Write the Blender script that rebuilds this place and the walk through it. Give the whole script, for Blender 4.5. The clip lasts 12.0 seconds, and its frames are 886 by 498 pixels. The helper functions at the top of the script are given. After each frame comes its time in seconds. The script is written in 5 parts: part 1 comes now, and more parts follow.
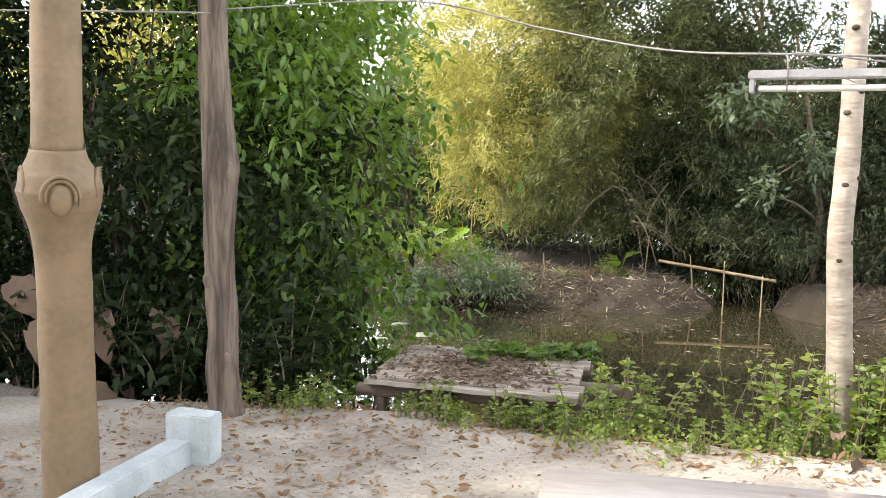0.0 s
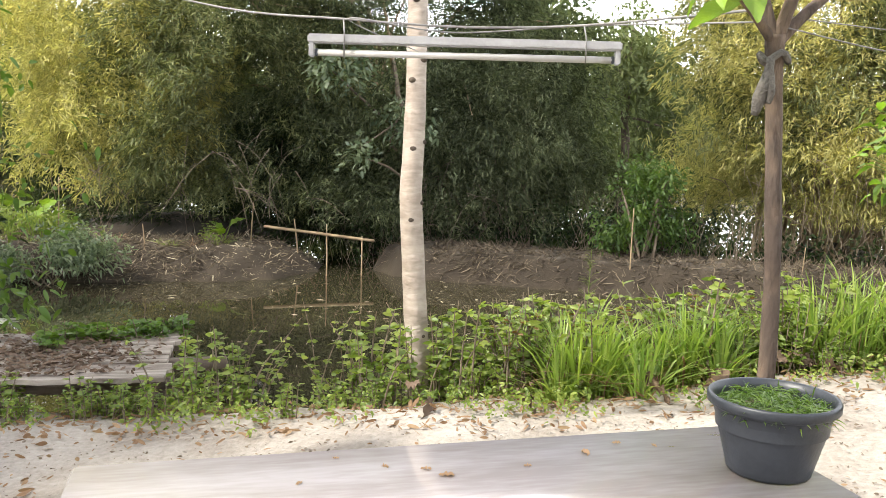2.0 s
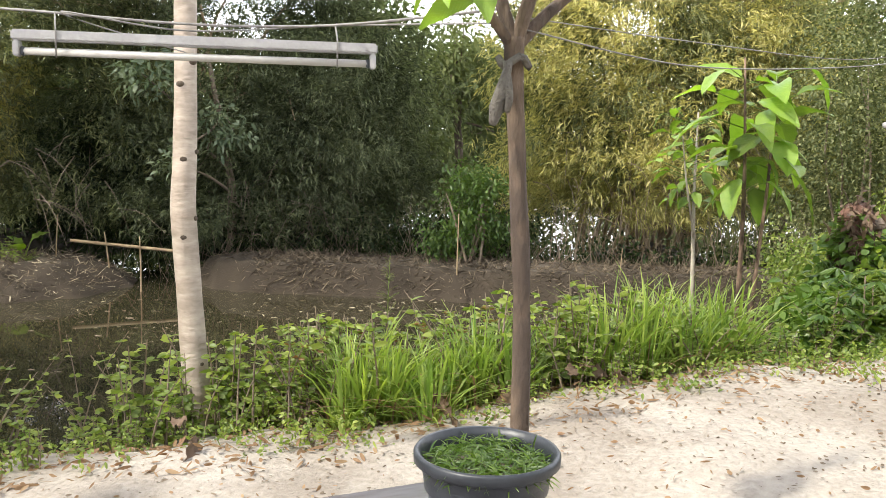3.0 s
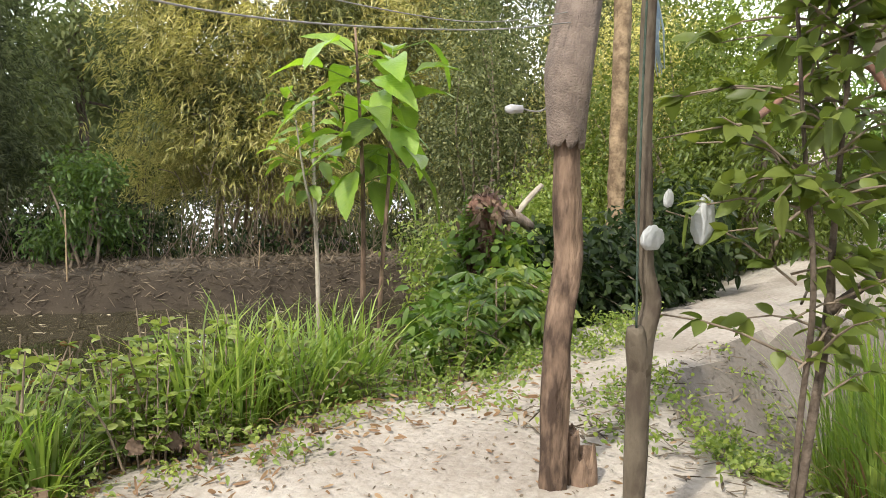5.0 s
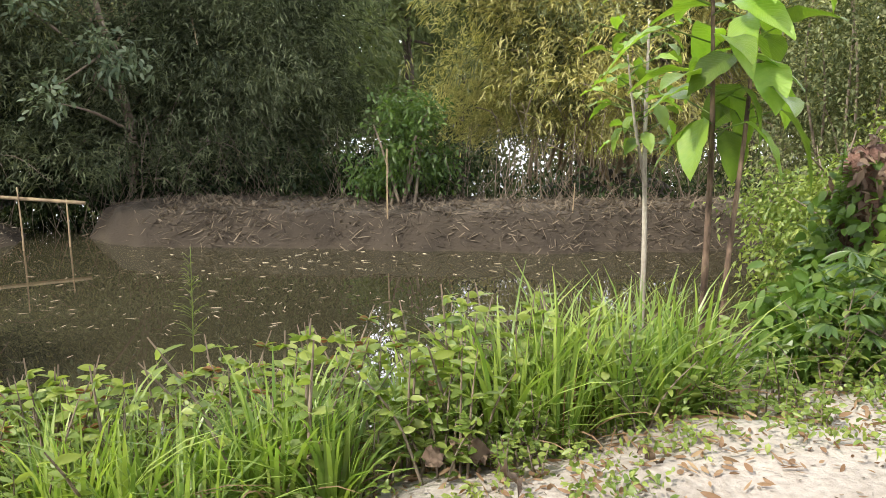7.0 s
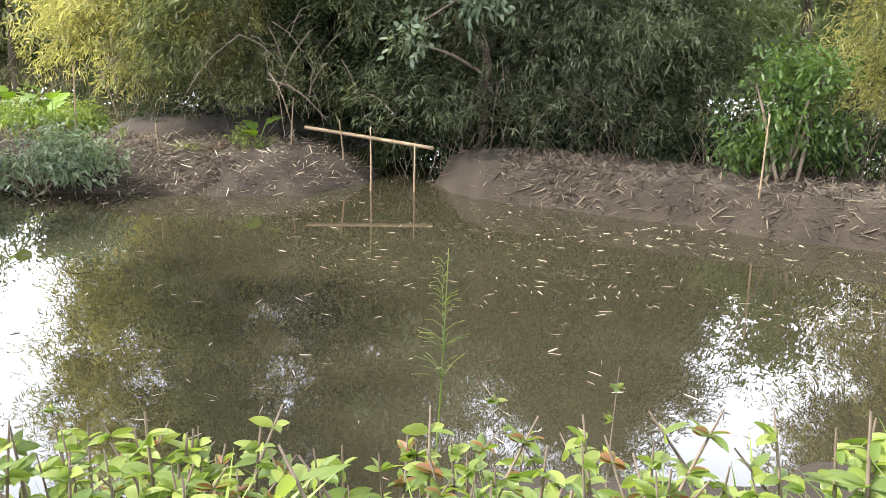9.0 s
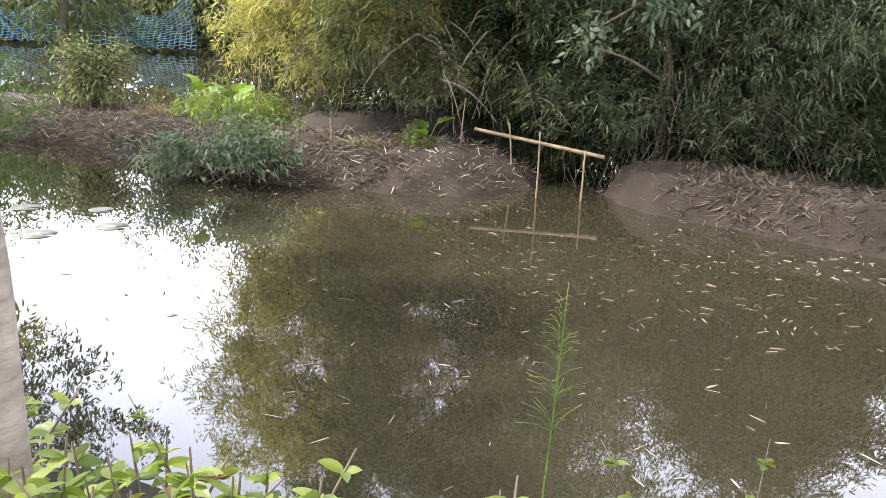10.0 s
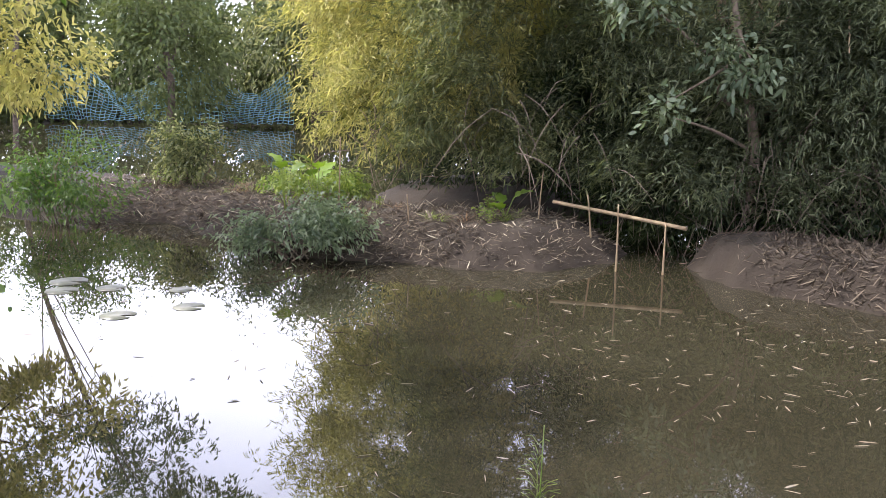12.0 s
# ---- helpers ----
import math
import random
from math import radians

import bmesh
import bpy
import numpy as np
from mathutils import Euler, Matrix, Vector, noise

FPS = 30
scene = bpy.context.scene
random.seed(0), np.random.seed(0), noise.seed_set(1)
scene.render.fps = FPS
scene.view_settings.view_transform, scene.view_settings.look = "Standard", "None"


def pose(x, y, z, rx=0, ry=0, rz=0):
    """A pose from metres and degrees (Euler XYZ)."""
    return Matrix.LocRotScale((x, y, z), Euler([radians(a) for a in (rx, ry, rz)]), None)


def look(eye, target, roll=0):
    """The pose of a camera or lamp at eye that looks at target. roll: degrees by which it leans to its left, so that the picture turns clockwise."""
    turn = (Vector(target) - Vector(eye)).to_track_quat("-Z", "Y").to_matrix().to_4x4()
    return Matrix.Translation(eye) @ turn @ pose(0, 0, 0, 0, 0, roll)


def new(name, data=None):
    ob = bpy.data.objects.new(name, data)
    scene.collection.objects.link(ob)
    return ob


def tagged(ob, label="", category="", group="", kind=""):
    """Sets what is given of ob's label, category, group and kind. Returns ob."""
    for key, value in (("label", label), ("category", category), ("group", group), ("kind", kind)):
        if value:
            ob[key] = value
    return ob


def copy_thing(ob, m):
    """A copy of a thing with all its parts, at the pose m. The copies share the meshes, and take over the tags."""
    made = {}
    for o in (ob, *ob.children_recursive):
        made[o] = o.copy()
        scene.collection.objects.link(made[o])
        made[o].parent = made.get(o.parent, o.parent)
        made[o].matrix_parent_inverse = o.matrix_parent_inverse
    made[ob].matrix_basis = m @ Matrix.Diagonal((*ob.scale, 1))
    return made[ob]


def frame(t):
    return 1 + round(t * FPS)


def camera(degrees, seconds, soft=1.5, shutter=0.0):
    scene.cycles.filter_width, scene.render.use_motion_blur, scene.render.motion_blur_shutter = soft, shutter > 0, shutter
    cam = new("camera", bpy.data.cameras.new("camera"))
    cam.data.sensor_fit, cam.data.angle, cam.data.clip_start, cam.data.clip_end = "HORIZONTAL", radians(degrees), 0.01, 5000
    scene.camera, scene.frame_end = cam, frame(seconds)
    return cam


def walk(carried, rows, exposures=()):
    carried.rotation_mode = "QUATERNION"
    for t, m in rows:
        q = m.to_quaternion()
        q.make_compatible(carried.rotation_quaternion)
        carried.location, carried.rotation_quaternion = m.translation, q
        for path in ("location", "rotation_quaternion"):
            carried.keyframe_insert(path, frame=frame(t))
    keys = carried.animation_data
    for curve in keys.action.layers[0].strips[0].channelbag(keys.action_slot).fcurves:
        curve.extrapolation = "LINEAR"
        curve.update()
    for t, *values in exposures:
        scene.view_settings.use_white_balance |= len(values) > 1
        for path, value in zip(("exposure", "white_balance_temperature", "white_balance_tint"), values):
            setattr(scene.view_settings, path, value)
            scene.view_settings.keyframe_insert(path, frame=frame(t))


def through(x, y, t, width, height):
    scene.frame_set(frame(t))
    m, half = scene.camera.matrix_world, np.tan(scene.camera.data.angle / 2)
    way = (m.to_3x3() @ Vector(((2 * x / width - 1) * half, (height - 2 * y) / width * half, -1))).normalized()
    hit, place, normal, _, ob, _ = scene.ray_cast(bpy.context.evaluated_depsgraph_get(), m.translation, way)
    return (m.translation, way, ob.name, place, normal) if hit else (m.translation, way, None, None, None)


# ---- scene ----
cam = camera(53.6, 12.0, soft=0.75)
PATH = [
    (0, (-0.228, -0.25, 1.465), (-2.01, 9.537, 0.444), 1.53),
    (0.5, (-0.173, -0.217, 1.449), (-0.713, 9.696, 0.243), 1.4),
    (1, (-0.139, -0.194, 1.458), (0.365, 9.715, 0.207), 1.1),
    (1.5, (-0.107, -0.173, 1.463), (1.294, 9.649, 0.207), 1.29),
    (2, (-0.046, -0.128, 1.462), (2.462, 9.467, 0.178), 1.63),
    (2.5, (0.169, -0.042, 1.473), (3.627, 9.254, 0.198), 0.93),
    (3, (0.375, 0.07, 1.493), (4.538, 9.085, 0.304), 1.33),
    (3.5, (0.562, 0.268, 1.493), (5.604, 8.831, 0.371), 1.15),
    (3.7, (0.649, 0.321, 1.504), (6.133, 8.61, 0.407), 1.5),
    (5.3, (1.458, 0.943, 1.538), (8.84, 7.531, 0.083), 0.59),
    (5.5, (1.529, 1.003, 1.54), (8.903, 7.577, -0.015), 0.25),
    (6, (1.661, 1.144, 1.563), (8.232, 8.453, -0.28), -1.06),
    (6.5, (1.61, 1.33, 1.525), (7.047, 9.488, -0.446), -0.18),
    (7, (1.738, 1.515, 1.56), (6.141, 10.25, -0.517), -0.3),
    (7.2, (1.845, 1.63, 1.547), (5.832, 10.567, -0.513), -0.27),
    (8.8, (2.328, 2.854, 1.431), (3.233, 12.48, -1.12), 1.14),
    (9, (2.285, 2.911, 1.439), (2.83, 12.551, -1.166), 1.23),
    (9.5, (2.409, 3.036, 1.419), (1.812, 12.658, -1.239), 2.36),
    (10, (2.43, 3.252, 1.42), (1.029, 12.797, -1.212), 2.51),
    (10.5, (2.467, 3.381, 1.455), (0.503, 12.848, -1.098), 2.54),
    (11, (2.58, 3.46, 1.495), (0.044, 12.855, -0.809), 1.75),
    (11.5, (2.619, 3.494, 1.565), (-0.379, 12.805, -0.516), 1.65),
    (12, (2.699, 3.515, 1.548), (0.15, 12.986, -0.402), 0.42),
]

walk(cam, [(t, look(eye, target, roll)) for t, eye, target, roll in PATH],
     exposures=[(0.0, 0.55, 6500, 10), (2.0, 0.4, 6500, 10), (3.5, 0.15, 6500, 10), (5.5, 0.0, 6500, 10), (7.0, 0.3, 6400, 11), (9.0, 0.92, 6100, 14), (10.0, 0.68, 6050, 18), (12.0, 0.38, 5900, 22)])

# ---- light ----
SUN_FROM = Vector((-0.66, -0.12, 0.74)).normalized()
world = bpy.data.worlds.new("sky")
scene.world = world
world.use_nodes = True
wn, wl = world.node_tree.nodes, world.node_tree.links
wn.clear()
sky = wn.new("ShaderNodeTexSky")
sky.sky_type = "NISHITA"
sky.sun_disc = False
sky.sun_elevation = math.asin(SUN_FROM.z)
sky.sun_rotation = math.atan2(SUN_FROM.x, SUN_FROM.y)
sky.dust_density = 4.0
coords = wn.new("ShaderNodeTexCoord")
cloud = wn.new("ShaderNodeTexNoise")
cloud.inputs["Scale"].default_value = 2.6
cloud.inputs["Detail"].default_value = 7
wl.new(coords.outputs["Generated"], cloud.inputs["Vector"])
ramp = wn.new("ShaderNodeValToRGB")
ramp.color_ramp.elements[0].position, ramp.color_ramp.elements[0].color = 0.38, (0.0, 0.0, 0.0, 1)
ramp.color_ramp.elements[1].position, ramp.color_ramp.elements[1].color = 0.66, (1.0, 1.0, 1.0, 1)
wl.new(cloud.outputs["Fac"], ramp.inputs["Fac"])
# thin cloud overhead, thickening into bright haze towards the horizon
rise = wn.new("ShaderNodeSeparateXYZ")
wl.new(coords.outputs["Generated"], rise.inputs[0])
haze = wn.new("ShaderNodeMapRange")
haze.interpolation_type = "SMOOTHSTEP"
haze.inputs["From Min"].default_value, haze.inputs["From Max"].default_value = 0.12, 0.85
haze.inputs["To Min"].default_value, haze.inputs["To Max"].default_value = 0.95, 0.05
wl.new(rise.outputs["Z"], haze.inputs["Value"])
cover = wn.new("ShaderNodeMath")
cover.operation = "MULTIPLY_ADD"
wl.new(ramp.outputs["Color"], cover.inputs[0])
cover.inputs[1].default_value = 0.22
cover.use_clamp = True
wl.new(haze.outputs[0], cover.inputs[2])
blend = wn.new("ShaderNodeMix")
blend.data_type = "RGBA"
blend.inputs["B"].default_value = (37.0, 37.8, 40.5, 1)
wl.new(cover.outputs[0], blend.inputs["Factor"])
wl.new(sky.outputs["Color"], blend.inputs["A"])
back = wn.new("ShaderNodeBackground")
back.inputs["Strength"].default_value = 0.12
wl.new(blend.outputs["Result"], back.inputs["Color"])
wl.new(back.outputs[0], wn.new("ShaderNodeOutputWorld").inputs["Surface"])

sun = new("sun", bpy.data.lights.new("sun", "SUN"))
sun.data.energy, sun.data.angle, sun.data.color = 5.0, radians(2.5), (1.0, 0.95, 0.84)
sun.matrix_world = look(SUN_FROM * 50, (0, 0, 0))


# ---- materials ----
def material(name, base, second=None, rough=0.8, scale=6.0, bump=0.3, fine=60.0, metal=0.0, stretch=(1, 1, 1), island=0.0, spec=0.5,
             through=None, coat=0.0):
    """A node material: two colours mixed by noise at two scales, relief from the same noise, and light let through for leaves."""
    m = bpy.data.materials.new(name)
    m.use_nodes = True
    n, l = m.node_tree.nodes, m.node_tree.links
    bsdf, out = n["Principled BSDF"], n["Material Output"]
    bsdf.inputs["Roughness"].default_value = rough
    bsdf.inputs["Metallic"].default_value = metal
    bsdf.inputs["Specular IOR Level"].default_value = spec
    bsdf.inputs["Coat Weight"].default_value = coat
    tex = n.new("ShaderNodeTexCoord")
    mapping = n.new("ShaderNodeMapping")
    mapping.inputs["Scale"].default_value = stretch
    l.new(tex.outputs["Object"], mapping.inputs["Vector"])
    big, small = n.new("ShaderNodeTexNoise"), n.new("ShaderNodeTexNoise")
    for node, value in ((big, scale), (small, fine)):
        node.inputs["Scale"].default_value = value
        node.inputs["Detail"].default_value = 6
        l.new(mapping.outputs[0], node.inputs["Vector"])
    both = n.new("ShaderNodeMath")
    both.operation = "MULTIPLY_ADD"
    l.new(small.outputs["Fac"], both.inputs[0])
    both.inputs[1].default_value = 0.45
    l.new(big.outputs["Fac"], both.inputs[2])
    spread = n.new("ShaderNodeMapRange")
    spread.inputs["From Min"].default_value, spread.inputs["From Max"].default_value = 0.56, 0.86
    l.new(both.outputs[0], spread.inputs["Value"])
    mix = n.new("ShaderNodeMix")
    mix.data_type = "RGBA"
    mix.inputs["A"].default_value = (*base, 1)
    mix.inputs["B"].default_value = (*(second or [c * 0.6 for c in base]), 1)
    factor = spread.outputs[0]
    if island:
        geo = n.new("ShaderNodeNewGeometry")
        sway = n.new("ShaderNodeMath")
        sway.operation = "MULTIPLY_ADD"
        curve = n.new("ShaderNodeMath")
        curve.operation = "POWER"
        curve.inputs[1].default_value = 1.7
        l.new(geo.outputs["Random Per Island"], curve.inputs[0])
        l.new(curve.outputs[0], sway.inputs[0])
        sway.inputs[1].default_value = island
        half = n.new("ShaderNodeMath")
        half.operation = "MULTIPLY"
        half.inputs[1].default_value = 1 - island
        l.new(factor, half.inputs[0])
        l.new(half.outputs[0], sway.inputs[2])
        factor = sway.outputs[0]
    l.new(factor, mix.inputs["Factor"])
    colour = mix.outputs["Result"]
    l.new(colour, bsdf.inputs["Base Color"])
    if bump:
        relief = n.new("ShaderNodeBump")
        relief.inputs["Strength"].default_value = bump
        relief.inputs["Distance"].default_value = 0.03
        l.new(both.outputs[0], relief.inputs["Height"])
        l.new(relief.outputs[0], bsdf.inputs["Normal"])
    if through:
        trans = n.new("ShaderNodeBsdfTranslucent")
        tint = n.new("ShaderNodeMix")
        tint.data_type, tint.blend_type = "RGBA", "MULTIPLY"
        tint.inputs["Factor"].default_value = 1.0
        tint.inputs["B"].default_value = (*through, 1)
        l.new(colour, tint.inputs["A"])
        l.new(tint.outputs["Result"], trans.inputs["Color"])
        join = n.new("ShaderNodeMixShader")
        join.inputs[0].default_value = 0.36
        l.new(bsdf.outputs[0], join.inputs[1])
        l.new(trans.outputs[0], join.inputs[2])
        l.new(join.outputs[0], out.inputs["Surface"])
    return m


THRU = (1.15, 1.2, 0.6)
M = {
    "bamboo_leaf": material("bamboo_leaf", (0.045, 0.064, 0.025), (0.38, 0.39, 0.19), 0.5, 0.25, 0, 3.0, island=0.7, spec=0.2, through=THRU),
    # bamboo leaf colour with sunlight painted in, for the lit sides
    "bamboo_sunlit": material("bamboo_sunlit", (0.19, 0.19, 0.065), (0.68, 0.60, 0.28), 0.5, 0.25, 0, 3.0, island=0.65, spec=0.25, through=(1.8, 1.9, 0.9)),
    # dark green taken near black, so the colour also holds the shade inside foliage
    "dark_shaded_leaf": material("dark_shaded_leaf", (0.010, 0.021, 0.008), (0.055, 0.078, 0.026), 0.45, 0.5, 0, 4.0, island=0.75, spec=0.2, through=(1.0, 1.2, 0.5)),
    # the same bamboo leaf darkened in colour for masses that lie in shade
    "bamboo_shaded": material("bamboo_shaded", (0.020, 0.032, 0.015), (0.26, 0.29, 0.165), 0.5, 0.25, 0, 3.0, island=0.75, spec=0.15, through=THRU),
    "mid_leaf": material("mid_leaf", (0.035, 0.075, 0.018), (0.12, 0.18, 0.04), 0.4, 0.8, 0, 5.0, island=0.7, through=(2.0, 2.2, 0.7)),
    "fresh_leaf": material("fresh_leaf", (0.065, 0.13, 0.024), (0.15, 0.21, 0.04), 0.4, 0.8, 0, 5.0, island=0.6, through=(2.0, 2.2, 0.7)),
    "weed_leaf": material("weed_leaf", (0.085, 0.14, 0.026), (0.30, 0.34, 0.085), 0.45, 1.5, 0, 8.0, island=0.7, through=(1.8, 2.0, 0.8)),
    "grass": material("grass", (0.085, 0.16, 0.03), (0.33, 0.39, 0.10), 0.4, 1.2, 0, 9.0, island=0.7, through=(1.8, 2.0, 0.7)),
    "dry_leaf": material("dry_leaf", (0.22, 0.13, 0.07), (0.36, 0.26, 0.15), 0.75, 2.0, 0.1, 30, island=0.8, through=(1.2, 1.0, 0.8)),
    "pale_leaf": material("pale_leaf", (0.065, 0.10, 0.055), (0.27, 0.31, 0.20), 0.4, 1.0, 0, 6.0, island=0.6, through=(1.5, 1.7, 1.0)),
    "big_leaf": material("big_leaf", (0.13, 0.235, 0.03), (0.24, 0.33, 0.055), 0.35, 5, 0.15, 40, island=0.6, through=(1.9, 2.1, 0.6)),
    "far_leaf": material("far_leaf", (0.045, 0.07, 0.03), (0.17, 0.19, 0.075), 0.6, 0.15, 0, 2.0, island=0.5, spec=0.2, through=THRU),
    "red_leaf": material("red_leaf", (0.20, 0.09, 0.04), (0.28, 0.19, 0.06), 0.5, 3, 0, 20, island=0.7, through=(1.5, 1.2, 0.8)),
    "wilted": material("wilted", (0.095, 0.062, 0.040), (0.19, 0.125, 0.078), 0.8, 3, 0.2, 30, island=0.7),
    "straw": material("straw", (0.045, 0.032, 0.020), (0.21, 0.165, 0.11), 0.8, 3, 0, 30, island=0.85),
    "floating": material("floating", (0.22, 0.17, 0.10), (0.62, 0.55, 0.40), 0.6, 3, 0, 20, island=0.8),
    "pad": material("pad", (0.16, 0.17, 0.12), (0.25, 0.25, 0.18), 0.35, 4, 0.2, 30),
    "mud": material("mud", (0.115, 0.080, 0.052), (0.19, 0.145, 0.10), 0.9, 1.6, 0.9, 22),
    "pale_bark": material("pale_bark", (0.46, 0.39, 0.32), (0.30, 0.245, 0.195), 0.75, 5, 0.45, 22, stretch=(0.8, 0.8, 2.6)),
    "tan_bark": material("tan_bark", (0.23, 0.16, 0.092), (0.165, 0.115, 0.066), 0.65, 3, 0.25, 30, stretch=(1, 1, 1.2)),
    "grey_bark": material("grey_bark", (0.22, 0.17, 0.13), (0.065, 0.05, 0.038), 0.9, 14, 1.0, 55, stretch=(1, 1, 0.10)),
    "brown_bark": material("brown_bark", (0.24, 0.165, 0.115), (0.055, 0.037, 0.027), 0.9, 16, 1.0, 50, stretch=(1, 1, 0.3), spec=0.2),
    "pole_bark": material("pole_bark", (0.060, 0.046, 0.033), (0.115, 0.095, 0.068), 0.85, 7, 0.7, 45, stretch=(1, 1, 0.5), spec=0.2),
    "tan_rough": material("tan_rough", (0.30, 0.22, 0.135), (0.13, 0.09, 0.055), 0.9, 9, 1.0, 40, spec=0.2),
    "olive_leaf": material("olive_leaf", (0.055, 0.085, 0.018), (0.16, 0.195, 0.045), 0.45, 0.8, 0, 6.0, island=0.7, spec=0.3, through=(2.0, 2.0, 0.7)),
    "slim_bark": material("slim_bark", (0.17, 0.12, 0.08), (0.065, 0.046, 0.034), 0.85, 9, 1.0, 45, stretch=(1, 1, 0.35)),
    "dark_bark": material("dark_bark", (0.060, 0.046, 0.035), (0.12, 0.095, 0.072), 0.9, 12, 0.6, 60, spec=0.2),
    "twig": material("twig", (0.13, 0.10, 0.07), (0.22, 0.17, 0.12), 0.85, 8, 0.4, 50),
    "pale_twig": material("pale_twig", (0.42, 0.38, 0.30), (0.28, 0.24, 0.19), 0.8, 8, 0.4, 50),
    "bamboo_stick": material("bamboo_stick", (0.36, 0.27, 0.15), (0.24, 0.17, 0.10), 0.6, 6, 0.2, 40),
    "plank": material("plank", (0.42, 0.37, 0.31), (0.17, 0.135, 0.105), 0.8, 4, 0.8, 22, stretch=(0.35, 5, 1)),
    "beam": material("beam", (0.10, 0.075, 0.055), (0.17, 0.13, 0.10), 0.85, 5, 0.5, 40, stretch=(0.3, 2, 1)),
    "concrete": material("concrete", (0.52, 0.57, 0.58), (0.40, 0.44, 0.45), 0.8, 6, 0.25, 70),
    "steel_white": material("steel_white", (0.38, 0.375, 0.37), (0.30, 0.295, 0.29), 0.4, 5, 0.05, 60),
    "tube": material("tube", (0.50, 0.485, 0.45), (0.43, 0.415, 0.385), 0.3, 5, 0, 60),
    "black_plastic": material("black_plastic", (0.018, 0.021, 0.026), (0.028, 0.032, 0.038), 0.42, 8, 0.06, 80),
    "cable": material("cable", (0.16, 0.15, 0.14), (0.26, 0.25, 0.23), 0.6, 20, 0, 90),
    "rope": material("rope", (0.02, 0.04, 0.027), (0.04, 0.065, 0.045), 0.8, 40, 0.5, 200),
    "bag": material("bag", (0.46, 0.47, 0.46), (0.36, 0.38, 0.37), 0.45, 8, 0.7, 30, through=(1.1, 1.1, 1.1)),
    "cloth": material("cloth", (0.16, 0.145, 0.12), (0.10, 0.09, 0.075), 0.95, 20, 0.6, 150),
    "sack": material("sack", (0.20, 0.155, 0.125), (0.13, 0.10, 0.08), 0.95, 20, 0.7, 160),
    "blue_string": material("blue_string", (0.22, 0.32, 0.42), (0.36, 0.45, 0.52), 0.6, 30, 0, 90),
    "net": material("net", (0.10, 0.23, 0.26), (0.18, 0.32, 0.34), 0.7, 2, 0.3, 30),
    "table_top": material("table_top", (0.50, 0.475, 0.48), (0.37, 0.33, 0.325), 0.2, 2.2, 0.04, 25, stretch=(0.5, 3, 1), coat=0.6),
    "stump_wood": material("stump_wood", (0.20, 0.105, 0.075), (0.10, 0.055, 0.04), 0.9, 9, 1.0, 50),
    "soil": material("soil", (0.07, 0.055, 0.04), (0.12, 0.09, 0.07), 0.95, 10, 0.8, 60),
    "red_wood": material("red_wood", (0.19, 0.095, 0.06), (0.11, 0.06, 0.04), 0.85, 6, 0.4, 40),
}

# broad leaves: side veins that run out from the rib, each leaf a little lighter or darker
vm = M["big_leaf"].node_tree
vn, vl = vm.nodes, vm.links
vuv = vn.new("ShaderNodeUVMap")
vuv.uv_map = "leaf"
vsep = vn.new("ShaderNodeSeparateXYZ")
vl.new(vuv.outputs[0], vsep.inputs[0])
vrun = vn.new("ShaderNodeMath")
vrun.operation = "MULTIPLY_ADD"
vl.new(vsep.outputs["Y"], vrun.inputs[0])
vrun.inputs[1].default_value = -0.22
vl.new(vsep.outputs["X"], vrun.inputs[2])
vwave = vn.new("ShaderNodeMath")
vwave.operation = "PINGPONG"
vl.new(vrun.outputs[0], vwave.inputs[0])
vwave.inputs[1].default_value = 0.035
vrib = vn.new("ShaderNodeMapRange")
vrib.inputs["From Min"].default_value, vrib.inputs["From Max"].default_value = 0.0, 0.012
vl.new(vwave.outputs[0], vrib.inputs["Value"])
vbump = vn.new("ShaderNodeBump")
vbump.inputs["Strength"].default_value, vbump.inputs["Distance"].default_value = 0.3, 0.005
vl.new(vrib.outputs[0], vbump.inputs["Height"])
vb = vn["Principled BSDF"]
vl.new(vbump.outputs[0], vb.inputs["Normal"])
vinfo = vn.new("ShaderNodeObjectInfo")
vhue = vn.new("ShaderNodeHueSaturation")
vval = vn.new("ShaderNodeMapRange")
vval.inputs["To Min"].default_value, vval.inputs["To Max"].default_value = 0.45, 1.25
vl.new(vinfo.outputs["Random"], vval.inputs["Value"])
vl.new(vval.outputs[0], vhue.inputs["Value"])
vsrc = vb.inputs["Base Color"].links[0].from_socket
for link in [k for k in vsrc.links]:
    vl.new(vhue.outputs[0], link.to_socket)
vl.new(vsrc, vhue.inputs["Color"])

# sand on the bank, mud towards the water
ground_mat = material("earth", (0.40, 0.362, 0.31), (0.25, 0.215, 0.175), 0.95, 1.6, 1.0, 34)
gn, gl = ground_mat.node_tree.nodes, ground_mat.node_tree.links
gb = gn["Principled BSDF"]
sand_link = gb.inputs["Base Color"].links[0].from_socket
geo = gn.new("ShaderNodeNewGeometry")
part_xyz = gn.new("ShaderNodeSeparateXYZ")
gl.new(geo.outputs["Position"], part_xyz.inputs[0])
blot = gn.new("ShaderNodeTexNoise")
blot.inputs["Scale"].default_value, blot.inputs["Detail"].default_value = 2.2, 8
gl.new(geo.outputs["Position"], blot.inputs["Vector"])
level = gn.new("ShaderNodeMath")
level.operation = "MULTIPLY_ADD"
gl.new(blot.outputs["Fac"], level.inputs[0])
level.inputs[1].default_value = 0.35
gl.new(part_xyz.outputs["Z"], level.inputs[2])
rng_z = gn.new("ShaderNodeMapRange")
rng_z.inputs["From Min"].default_value, rng_z.inputs["From Max"].default_value = -0.50, 0.02
